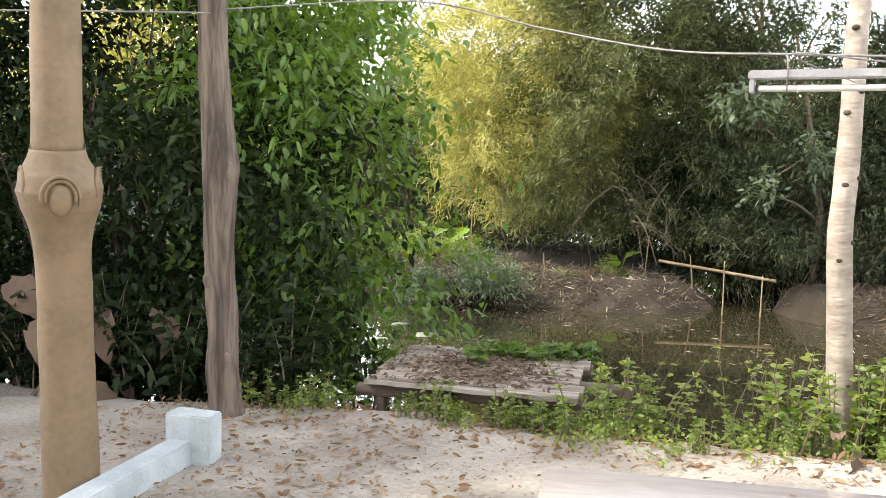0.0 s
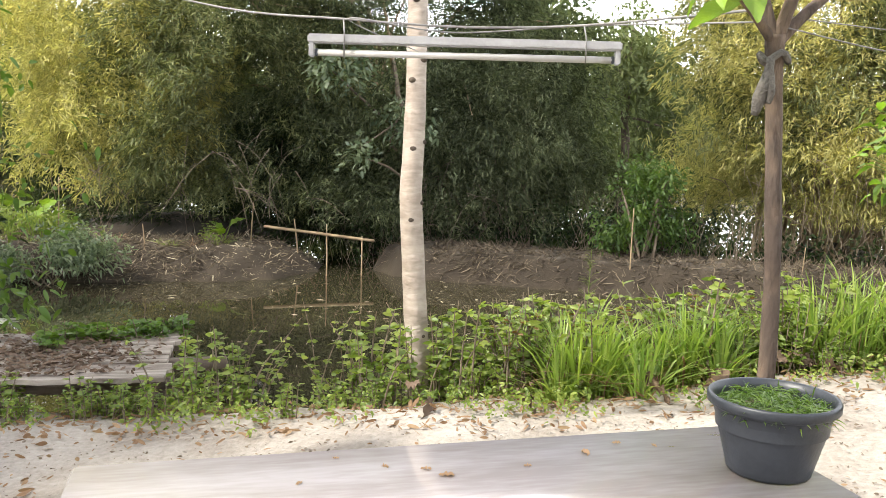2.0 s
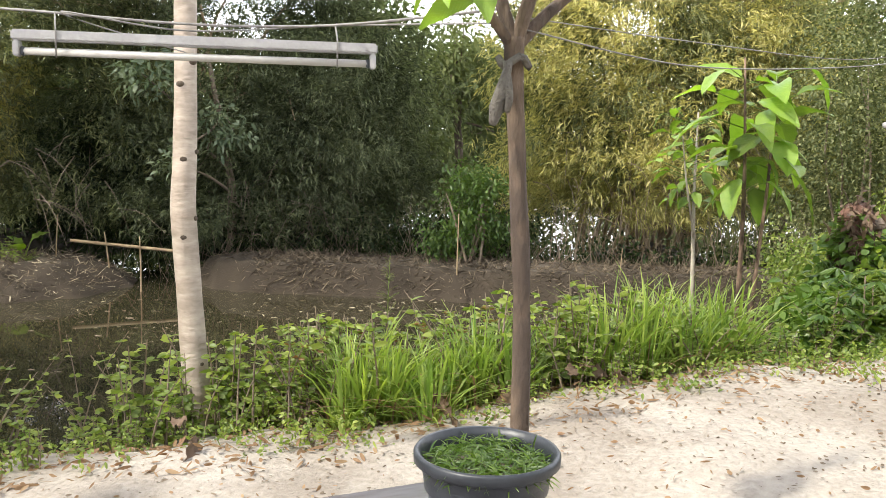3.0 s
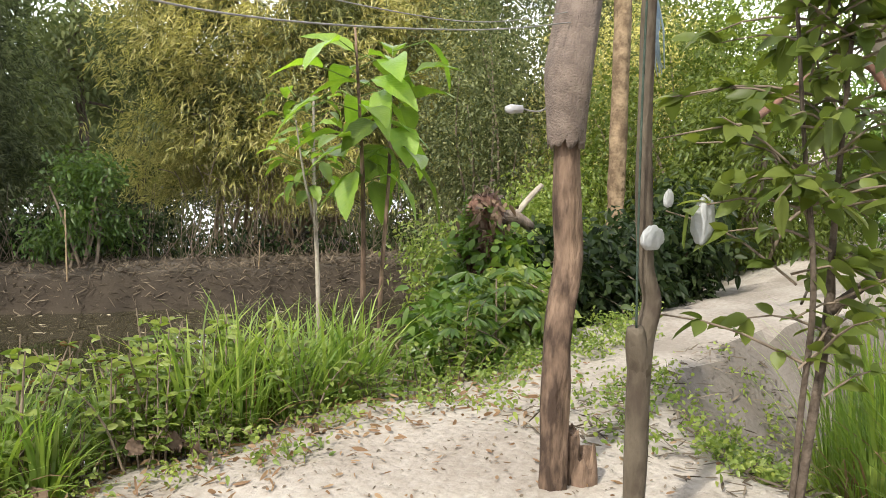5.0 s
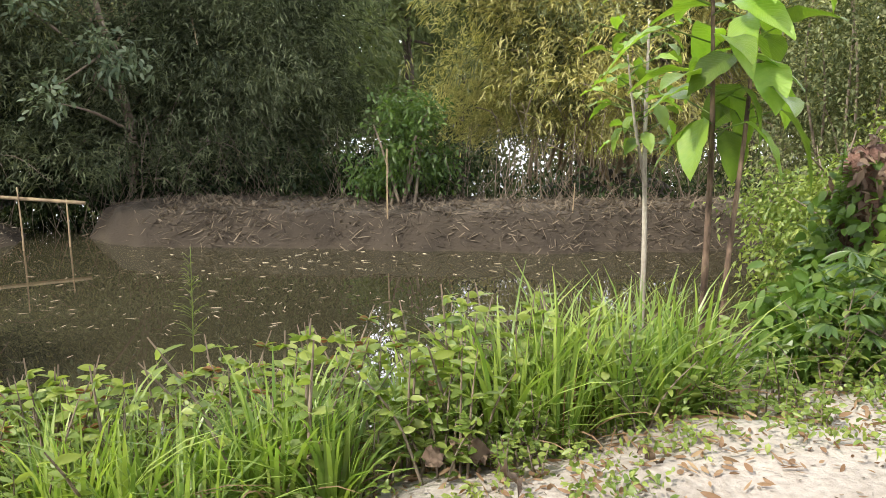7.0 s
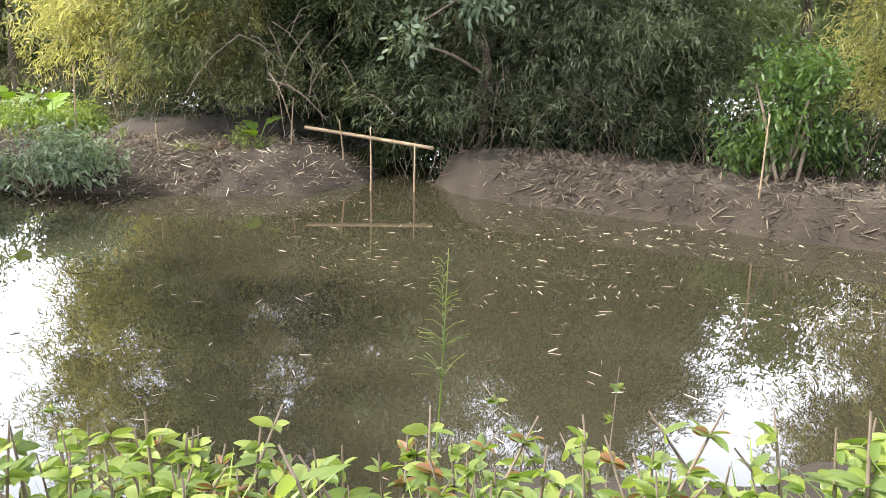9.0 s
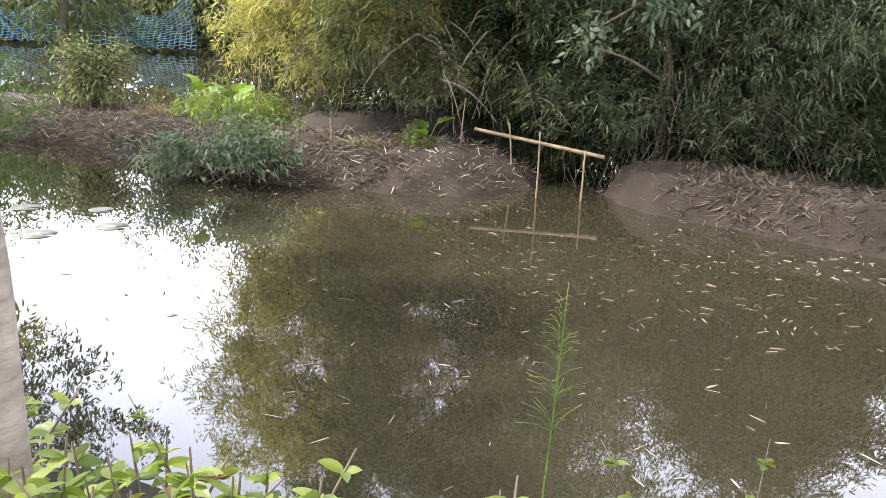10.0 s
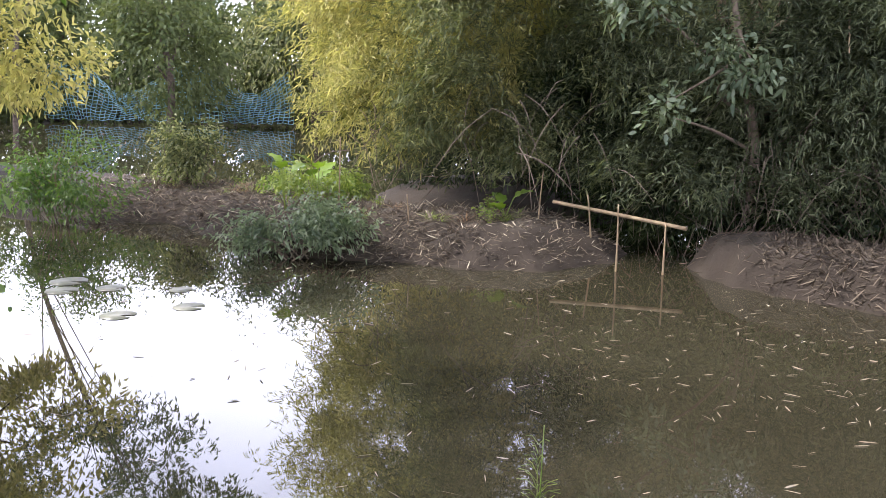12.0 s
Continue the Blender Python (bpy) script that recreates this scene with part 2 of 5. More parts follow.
gl.new(level.outputs[0], rng_z.inputs["Value"])
earth = gn.new("ShaderNodeMix")
earth.data_type = "RGBA"
mudcol = gn.new("ShaderNodeMix")
mudcol.data_type = "RGBA"
mudcol.inputs["A"].default_value, mudcol.inputs["B"].default_value = (0.018, 0.013, 0.008, 1), (0.058, 0.043, 0.027, 1)
gl.new(blot.outputs["Fac"], mudcol.inputs["Factor"])
nrm = gn.new("ShaderNodeSeparateXYZ")
gl.new(geo.outputs["True Normal"], nrm.inputs[0])
steep = gn.new("ShaderNodeMapRange")
steep.inputs["From Min"].default_value, steep.inputs["From Max"].default_value = 0.80, 0.93
steep.inputs["To Min"].default_value = 0.4
gl.new(nrm.outputs["Z"], steep.inputs["Value"])
firm = gn.new("ShaderNodeMath")
firm.operation = "MULTIPLY"
gl.new(rng_z.outputs[0], firm.inputs[0])
gl.new(steep.outputs[0], firm.inputs[1])
gl.new(firm.outputs[0], earth.inputs["Factor"])
gl.new(mudcol.outputs["Result"], earth.inputs["A"])
gl.new(sand_link, earth.inputs["B"])
gl.new(earth.outputs["Result"], gb.inputs["Base Color"])

water_mat = material("pond_water", (0.046, 0.041, 0.023), (0.036, 0.032, 0.018), 0.015, 0.3, 0, 2.0)
wb = water_mat.node_tree.nodes["Principled BSDF"]
wb.inputs["IOR"].default_value = 1.82
ripple = water_mat.node_tree.nodes.new("ShaderNodeTexNoise")
ripple.inputs["Scale"].default_value, ripple.inputs["Detail"].default_value = 2.2, 2
rb = water_mat.node_tree.nodes.new("ShaderNodeBump")
rb.inputs["Strength"].default_value, rb.inputs["Distance"].default_value = 0.03, 0.02
water_mat.node_tree.links.new(ripple.outputs["Fac"], rb.inputs["Height"])
water_mat.node_tree.links.new(rb.outputs[0], wb.inputs["Normal"])


# ---- builders ----
def empty(name, at, label, category, group="", kind=""):
    ob = new(name)
    ob.location = at
    ob.empty_display_size = 0.1
    return tagged(ob, label, category, group, kind)


def mesh_ob(name, verts, faces, mat, parent=None, label="", smooth=False):
    me = bpy.data.meshes.new(name)
    me.from_pydata([tuple(v) for v in verts], [], faces)
    me.materials.append(mat)
    if smooth:
        me.polygons.foreach_set("use_smooth", [True] * len(me.polygons))
    me.update()
    ob = new(name, me)
    if parent is not None:
        ob.parent = parent
        ob.matrix_parent_inverse = Matrix.Translation(-Vector(parent.location))
    return tagged(ob, label)


def part(name, bm, mat, parent=None, label="", smooth=True):
    me = bpy.data.meshes.new(name)
    bm.to_mesh(me)
    bm.free()
    me.materials.append(mat)
    if smooth:
        me.polygons.foreach_set("use_smooth", [True] * len(me.polygons))
    ob = new(name, me)
    if parent is not None:
        ob.parent = parent
        ob.matrix_parent_inverse = Matrix.Translation(-Vector(parent.location))
    return tagged(ob, label)


def fast_mesh(name, V, per, F, mat, parent=None, label=""):
    """V: (n, k, 3) corners of n alike pieces; F: the faces of one piece (all of one size)."""
    n, k = V.shape[:2]
    F = np.array(F)
    faces = (F[None] + (np.arange(n) * k)[:, None, None]).reshape(-1, F.shape[1])
    me = bpy.data.meshes.new(name)
    me.vertices.add(n * k)
    me.vertices.foreach_set("co", V.astype(np.float32).ravel())
    me.loops.add(faces.size)
    me.loops.foreach_set("vertex_index", faces.astype(np.int32).ravel())
    me.polygons.add(len(faces))
    me.polygons.foreach_set("loop_start", np.arange(0, faces.size, F.shape[1], dtype=np.int32))
    me.polygons.foreach_set("loop_total", np.full(len(faces), F.shape[1], dtype=np.int32))
    me.materials.append(mat)
    me.update(calc_edges=True)
    ob = new(name, me)
    if parent is not None:
        ob.parent = parent
        ob.matrix_parent_inverse = Matrix.Translation(-Vector(parent.location))
    return tagged(ob, label)


R = np.random.default_rng(7)


def unit(a):
    return a / np.maximum(np.linalg.norm(a, axis=-1, keepdims=True), 1e-9)


def leaves(name, P, D, L, W, mat, parent=None, label="", fold=0.25, bend=0.25):
    """Leaves at P that point along D: two halves folded along the midrib, the tip bent down."""
    n = len(P)
    D = unit(D)
    side = unit(np.cross(D, R.normal(size=(n, 3)) * 0.7 + np.array([0, 0, 1.0])))
    up = np.cross(side, D)
    L, W = np.broadcast_to(L, n)[:, None], np.broadcast_to(W, n)[:, None]
    down = np.array([0, 0, -1.0]) * L * bend
    mid = P + D * L * 0.45 + down * 0.15
    if n < 3500:
        rows = [P + D * L * t + down * t * t for t in (0.14, 0.36, 0.62, 0.84)]
        wide = [side * W * k for k in (0.34, 0.5, 0.45, 0.26)]
        V = [P]
        for c, e in zip(rows, wide):
            V += [c + e + up * W * fold * 0.5, c, c - e + up * W * fold * 0.5]
        V = np.stack(V + [P + D * L + down], 1)
        F = [(0, 1, 2), (0, 2, 3), (13, 11, 10), (13, 12, 11)]
        for i in (1, 4, 7):
            F += [(i, i + 3, i + 4), (i, i + 4, i + 1), (i + 1, i + 4, i + 5), (i + 1, i + 5, i + 2)]
        ob = fast_mesh(name, V, 14, F, mat, parent, label)
        ob.data.polygons.foreach_set("use_smooth", [True] * len(ob.data.polygons))
        return ob
    if n < 12000:
        a, b = P + D * L * 0.26 + down * 0.06, P + D * L * 0.66 + down * 0.4
        sa, sb, lift = side * W * 0.46, side * W * 0.38, up * W * fold * 0.6
        V = np.stack([P, a + sa + lift, b + sb + lift, P + D * L + down, b - sb + lift, a - sa + lift, a, b], 1)
        return fast_mesh(name, V, 8, [(0, 1, 6), (0, 6, 5), (1, 2, 6), (2, 7, 6), (6, 7, 4), (6, 4, 5), (2, 3, 7), (7, 3, 4)], mat, parent, label)
    V = np.stack([P, mid + side * W / 2 + up * W * fold, P + D * L + down, mid - side * W / 2 + up * W * fold], 1)
    return fast_mesh(name, V, 4, [(0, 1, 2), (0, 2, 3)], mat, parent, label)


def tube_mesh(points, radii, seg=10, wobble=0.0, cap=True):
    """Corners and faces of a round bar along points, with a radius at each."""
    P = [Vector(p) for p in points]
    verts, faces = [], []
    for i, p in enumerate(P):
        d = (P[min(i + 1, len(P) - 1)] - P[max(i - 1, 0)]).normalized()
        a = d.cross(Vector((0.31, 0.95, 0.05))).normalized()
        b = d.cross(a)
        for k in range(seg):
            t = 2 * math.pi * k / seg
            r = radii[i] * (1 + wobble * noise.noise((p.x * 3 + 2 * math.cos(t), p.y * 3 + 2 * math.sin(t), p.z * 4)))
            verts.append(p + a * r * math.cos(t) + b * r * math.sin(t))
    for i in range(len(P) - 1):
        for k in range(seg):
            faces.append((i * seg + k, i * seg + (k + 1) % seg, (i + 1) * seg + (k + 1) % seg, (i + 1) * seg + k))
    if cap:
        faces.append(tuple(range(seg - 1, -1, -1)))
        faces.append(tuple((len(P) - 1) * seg + k for k in range(seg)))
    return verts, faces


def smooth_line(points, radii, n):
    """Resamples a bent line of points and radii to n rings."""
    P, q = np.array(points, float), np.linspace(0, len(points) - 1, n)
    r = np.interp(q, np.arange(len(radii)), radii)
    out = []
    for v in q:
        i = min(int(v), len(P) - 2)
        f = v - i
        p0, p1, p2, p3 = P[max(i - 1, 0)], P[i], P[i + 1], P[min(i + 2, len(P) - 1)]
        out.append(0.5 * ((2 * p1) + (p2 - p0) * f + (2 * p0 - 5 * p1 + 4 * p2 - p3) * f * f + (3 * p1 - p0 - 3 * p2 + p3) * f ** 3))
    return out, list(r)


def bar(name, points, radii, mat, parent=None, label="", seg=10, rings=None, wobble=0.0):
    if rings:
        points, radii = smooth_line(points, radii, rings)
    v, f = tube_mesh(points, radii, seg, wobble)
    return mesh_ob(name, v, f, mat, parent, label, smooth=True)


def many_bars(name, lines, mat, parent=None, label="", seg=4):
    """Thin twigs joined into one part. lines: (points, radii)."""
    V, F = [], []
    for pts, rad in lines:
        v, f = tube_mesh(pts, rad, seg, cap=False)
        F += [tuple(i + len(V) for i in q) for q in f]
        V += v
    return mesh_ob(name, V, F, mat, parent, label, smooth=True)


def box_bm(size, at=(0, 0, 0), bevel=0.004, m=None):
    bm = bmesh.new()
    bmesh.ops.create_cube(bm, size=1, matrix=Matrix.Translation(at) @ (m or Matrix()) @ Matrix.Diagonal((*size, 1)))
    if bevel:
        bmesh.ops.bevel(bm, geom=list(bm.edges), offset=bevel, segments=2, affect="EDGES")
    return bm


# ---- the lie of the land ----
WATER = -1.15
EDGE = [(-40, 4.8), (-6, 4.75), (-2.34, 4.62), (-1.36, 4.56), (-0.37, 4.31), (0.33, 4.14), (0.8, 3.92), (1.4, 3.78), (2.3, 3.60), (2.95, 3.50),
        (3.7, 3.45), (4.3, 3.25), (5.4, 3.62), (6.4, 3.66), (7.2, 3.5), (9, 3.6), (12, 4.5), (40, 6)]
LAND = [(-40, -0.1), (-3, -0.12), (-1, -0.04), (0, 0.0), (1, 0.1), (2.3, 0.2), (3, 0.29), (4, 0.33), (40, 0.36)]
SLOPE = [(0, 0), (0.25, -0.03), (0.7, -0.16), (1.3, -0.40), (2.0, -0.75), (2.9, -1.1), (3.6, -1.35), (5.5, -1.9), (100, -1.9)]
LEFT_DIKE = np.array([(-60, 30), (-14, 20.9), (-8.2, 19.4), (-5.4, 18.9), (-2.4, 17.0), (0.25, 17.0)])
RIGHT_DIKE = np.array([(4.1, 16.2), (5.7, 15.3), (9.3, 13.0), (11.6, 11.9), (17, 10.0), (40, 6)])
TRACK = np.array([(3.4, 2.6), (4.4, 2.85), (5.4, 3.3), (6.4, 3.38), (7.3, 3.22), (9.0, 3.0), (14, 3.2)])


def to_line(x, y, line):
    best = np.full(np.shape(x), 1e9)
    for (ax, ay), (bx, by) in zip(line[:-1], line[1:]):
        t = np.clip(((x - ax) * (bx - ax) + (y - ay) * (by - ay)) / ((bx - ax) ** 2 + (by - ay) ** 2), 0, 1)
        best = np.minimum(best, np.hypot(x - ax - t * (bx - ax), y - ay - t * (by - ay)))
    return best


def wave(x, y, k):
    return (np.sin(x * 1.7 * k + 1.3) * np.sin(y * 1.9 * k + 0.4) + 0.5 * np.sin(x * 3.9 * k + y * 2.7 * k) + 0.25 * np.sin(7.1 * k * x - 5.3 * k * y + 2)) / 1.75


def height(x, y):
    x, y = np.asarray(x, float), np.asarray(y, float)
    edge = np.interp(x, *zip(*EDGE)) + 0.07 * wave(x, y * 0.2, 2.0)
    land = np.interp(x, *zip(*LAND)) + 0.022 * wave(x, y, 1.1) + 0.010 * wave(x, y, 3.3)
    z = land + np.interp(y - edge, *zip(*SLOPE)) + 0.03 * wave(x, y, 2.3) * (y > edge)
    # hollow south of the raised track
    d = to_line(x, y, TRACK)
    south = np.interp(x, TRACK[:, 0], TRACK[:, 1]) - y
    hollow = np.clip((x - 4.3) / 0.8, 0, 1) * np.clip((d - 0.33) / 0.5, 0, 1) * (south > 0) * np.clip((14 - x) / 3, 0, 1) * np.clip((y + 0.5) / 1.5, 0, 1)
    z = z - 0.55 * hollow
    d = to_line(x, y, LEFT_DIKE) + 0.16 * wave(x, y, 1.2) + 0.05 * wave(x, y, 4)
    z = np.maximum(z, np.interp(d, [0, 0.8, 1.2, 1.65, 2.5, 99], [-0.62, -0.68, -0.86, -1.14, -1.9, -1.95]) + 0.03 * wave(x, y, 4.1))
    d = to_line(x, y, RIGHT_DIKE) + 0.13 * wave(x, y, 1.3) + 0.05 * wave(x, y, 4)
    z = np.maximum(z, np.interp(d, [0, 0.78, 0.92, 1.18, 2.0, 99], [-0.62, -0.66, -0.78, -1.14, -1.9, -1.95]) + 0.03 * wave(x, y, 4.1))
    for cx, cy, r in ((4.6, 20.4, 1.2), (-0.8, 22.8, 2.6), (13.0, 16.2, 1.2)):
        z = np.maximum(z, np.interp(np.hypot(x - cx, y - cy), [0, r, r * 1.6, 99], [-0.6, -0.9, -1.6, -1.95]))
    far = np.hypot(x * 0.75 - 2, y - 3)
    return np.where(far > 50, np.maximum(z, np.interp(far, [50, 53, 60, 75], [-1.4, -0.9, 1.4, 2.6])), z)


def ground_at(x, y):
    return float(height(x, y))


def axis(lo, hi, fine_lo, fine_hi, step):
    mid = np.arange(fine_lo, fine_hi, step)
    grow = step * 1.12 ** np.arange(1, 80)
    left, right = fine_lo - np.cumsum(grow), mid[-1] + np.cumsum(grow)
    return np.r_[left[left > lo][::-1], mid, right[right < hi]]


gx, gy = axis(-1500, 1500, -6, 13, 0.085), axis(-300, 2200, 0.5, 21, 0.085)
XX, YY = np.meshgrid(gx, gy)
ZZ = height(XX, YY)
nx, ny = len(gx), len(gy)
idx = np.arange(nx * ny).reshape(ny, nx)
quads = np.stack([idx[:-1, :-1], idx[:-1, 1:], idx[1:, 1:], idx[1:, :-1]], -1).reshape(-1, 4)
ground = fast_mesh("ground", np.stack([XX, YY, ZZ], -1).reshape(1, -1, 3), 0, quads, ground_mat)
ground.data.polygons.foreach_set("use_smooth", [True] * len(ground.data.polygons))
tagged(ground, "pale trodden sandy bank sloping to muddy pond dikes", "ground", kind="structure")

water = mesh_ob("water", [(-300, 3, WATER), (300, 3, WATER), (300, 200, WATER), (-300, 200, WATER)], [(0, 1, 2, 3)], water_mat)
tagged(water, "still murky olive-brown pond water mirroring the sky", "water", kind="structure")

# ---- plants: builders ----
def crown_points(n, centre, radii, shell=0.5, low=-9.0, gap=-0.15, freq=0.6, lump=0.22):
    """Places in an uneven rounded mass, thinned by noise so that gaps stay open."""
    out = []
    c, r = np.array(centre), np.array(radii)
    while len(out) < n:
        for d in unit(R.normal(size=(n, 3))):
            k = (shell + (1 - shell) * R.random()) * (1 + lump * noise.noise(Vector(d * 2.3) + Vector(centre)) + 0.1 * noise.noise(Vector(d * 7)))
            p = c + d * r * k
            if p[2] > low + 0.25 * R.random() and noise.noise(Vector(p * freq)) > gap:
                out.append((*p, *d))
                if len(out) == n:
                    break
    a = np.array(out)
    return a[:, :3], a[:, 3:]


def boughs(n, centre, radii, low, per=26, size=(0.34, 0.28, 0.20)):
    """Places gathered into drooping boughs on an uneven mass, with dark hollows left between them."""
    C, D = crown_points(max(6, n // per), centre, radii, 0.55, low, -0.30, 0.55, 0.28)
    m = len(C)
    s = R.uniform(0.6, 1.5, m)[:, None, None]
    t = R.uniform(-0.5, 1.0, (m, per, 1))
    out = np.repeat(unit(D * np.array([1, 1, 0.3]) + R.normal(size=(m, 3)) * 0.5)[:, None], per, 1)
    P = C[:, None] + s * (out * t * 0.65 + np.array([0, 0, -0.34]) * t * t + R.normal(size=(m, per, 3)) * np.array(size) * (1.1 - 0.6 * np.abs(t)))
    D = unit(out + np.array([0, 0, -0.35]) * np.maximum(t, 0) + 0.25 * R.normal(size=(m, per, 3)))
    P, D = P.reshape(-1, 3), D.reshape(-1, 3)
    ok = P[:, 2] > low - 0.25 * R.random(len(P))
    return P[ok], D[ok]


def sprays(P, D, k, L, W, spread, droop, jitter, bias=0.6):
    """k leaves round each place, fanned about an outward and drooping way."""
    n = len(P)
    way = unit(D * bias + R.normal(size=(n, 3)) * 0.55 + np.array([0, 0, -droop]))
    W3 = np.repeat(way, k, 0) + R.normal(size=(n * k, 3)) * spread
    Q = np.repeat(P, k, 0) + R.normal(size=(n * k, 3)) * jitter
    return Q, W3, L * R.uniform(0.6, 1.15, n * k), W * R.uniform(0.7, 1.2, n * k)


def clump(name, base, label, category, masses, mat, n, k, L, W, spread=0.5, droop=0.25, jitter=0.1, trunk=None, trunk_mat="twig",
          stems=0, shell=0.5, low=-9, gap=-0.15, freq=0.6, group="", limb_r=0.03, extra=()):
    """A bush or tree: bent stems from the base into its masses, and a crown of leaf sprays."""
    top = empty(name, base, label, category, group)
    lines = []
    for i in range(stems):
        c, r = masses[i % len(masses)]
        d = unit(R.normal(size=3) + np.array([0, 0, 0.6]))
        tip = np.array(c) + d * np.array(r) * R.uniform(0.5, 0.85)
        b = np.array(base) + np.array([R.normal() * 0.12, R.normal() * 0.12, -0.05]) * (1 + 3 * (len(extra) > 0))
        if trunk:
            q = np.array(trunk[0], float)
            b = np.array([np.interp(q[0, 2] + (q[-1, 2] - q[0, 2]) * (0.35 + 0.6 * i / stems), q[:, 2], q[:, a]) for a in range(3)])
        mid = (b * 0.5 + tip * 0.5) + np.array([R.normal() * 0.15, R.normal() * 0.15, 0.18 * abs(tip[2] - b[2])])
        lines.append(smooth_line([b, mid, tip], [limb_r, limb_r * 0.75, limb_r * 0.2], 9))
    if trunk:
        bar("trunk", *trunk, M[trunk_mat], top, seg=12, rings=18, wobble=0.12)
    if lines:
        for p, r in lines:
            bar("limb", p, r, M[trunk_mat], top, seg=5)
    total = sum(np.prod(r) ** (2 / 3) for _, r in masses)
    Ps, Ds = zip(*[crown_points(max(4, int(n * np.prod(r) ** (2 / 3) / total)), c, r, shell, low, gap, freq) for c, r in masses])
    Q, D, l, w = sprays(np.concatenate(Ps), np.concatenate(Ds), k, L, W, spread, droop, jitter)
    leaves("crown", Q, D, l, w, M[mat], top)
    return top


def blades(name, base, n, reach, tall, width, mat, parent=None, lean=0.5, label=""):
    """Arching grass blades out of a tuft."""
    a = R.uniform(0, 2 * math.pi, n)
    out = np.stack([np.cos(a), np.sin(a), np.zeros(n)], 1)
    b = np.array(base) + out * (reach * 0.35 * np.sqrt(R.random(n)))[:, None]
    b[:, 2] = height(b[:, 0], b[:, 1]) - 0.02
    h, s = tall * R.uniform(0.25, 1.35, n), reach * R.uniform(0.05, 1.5, n) ** 1.15
    tw = R.uniform(0, 2 * math.pi, n)
    side = np.stack([-np.sin(a) + 0.5 * np.cos(tw), np.cos(a) + 0.5 * np.sin(tw), 0.2 * np.sin(tw)], 1)
    rows = []
    for i, t in enumerate(np.linspace(0, 1, 6)):
        c = b + out * (s * t ** 1.9)[:, None] + np.array([0, 0, 1.0]) * (h * (t - lean * 0.42 * t ** 3))[:, None]
        w = width * (0.55 + 0.9 * t - 1.42 * t * t) * np.ones(n)
        rows += [c + side * w[:, None] / 2, c - side * w[:, None] / 2 + np.array([0, 0, 0.0])]
    V = np.stack(rows, 1)
    return fast_mesh(name, V, 12, [(2 * i, 2 * i + 1, 2 * i + 3, 2 * i + 2) for i in range(5)], M[mat], parent, label)


def weed_model(name, label, tall, stems, per, L, W, mat, category="weed", red=False):
    """A leafy weed at the origin: thin stems with leaves all along them."""
    top = empty(name, (0, 0, 0), label, category)
    lines, P, D = [], [], []
    for i in range(stems):
        a = R.uniform(0, 2 * math.pi)
        h, o = tall * R.uniform(0.55, 1.1), tall * R.uniform(0.05, 0.5)
        p0 = np.array([R.normal() * 0.06, R.normal() * 0.06, -0.05])
        p1 = p0 + np.array([math.cos(a) * o * 0.4, math.sin(a) * o * 0.4, h * 0.6])
        p2 = p0 + np.array([math.cos(a) * o, math.sin(a) * o, h])
        pts, rad = smooth_line([p0, p1, p2], [0.006, 0.004, 0.0015], 8)
        lines.append((pts, rad))
        for j in range(per):
            t = R.uniform(0.25, 1.0) * 7
            q = np.array(pts[int(t)])
            b = a + R.uniform(0, 2 * math.pi)
            P.append(q)
            D.append((math.cos(b), math.sin(b), R.uniform(0.0, 0.7)))
    tagged(many_bars("stem", lines, M["twig"], top, seg=4), kind="stuff")
    n = len(P)
    if red:
        leaves("young_leaves", np.array([p for p in P[: n // 4]]), np.array(D[: n // 4]), L * 0.8, W * 0.8, M["red_leaf"], top, "reddish young leaves")
    leaves("foliage", np.array(P), np.array(D), L * R.uniform(0.6, 1.2, n), W * R.uniform(0.7, 1.2, n), M[mat], top)
    return top


def scatter(model, spots, size=(0.8, 1.2)):
    """The model itself at the first spot, copies at the others."""
    for i, (x, y) in enumerate(spots):
        ob = copy_thing(model, pose(x, y, ground_at(x, y), 0, 0, R.uniform(0, 360))) if i else model
        if not i:
            ob.matrix_basis = pose(x, y, ground_at(x, y), 0, 0, R.uniform(0, 360))
        s = R.uniform(*size)
        ob.scale = (s, s, s)


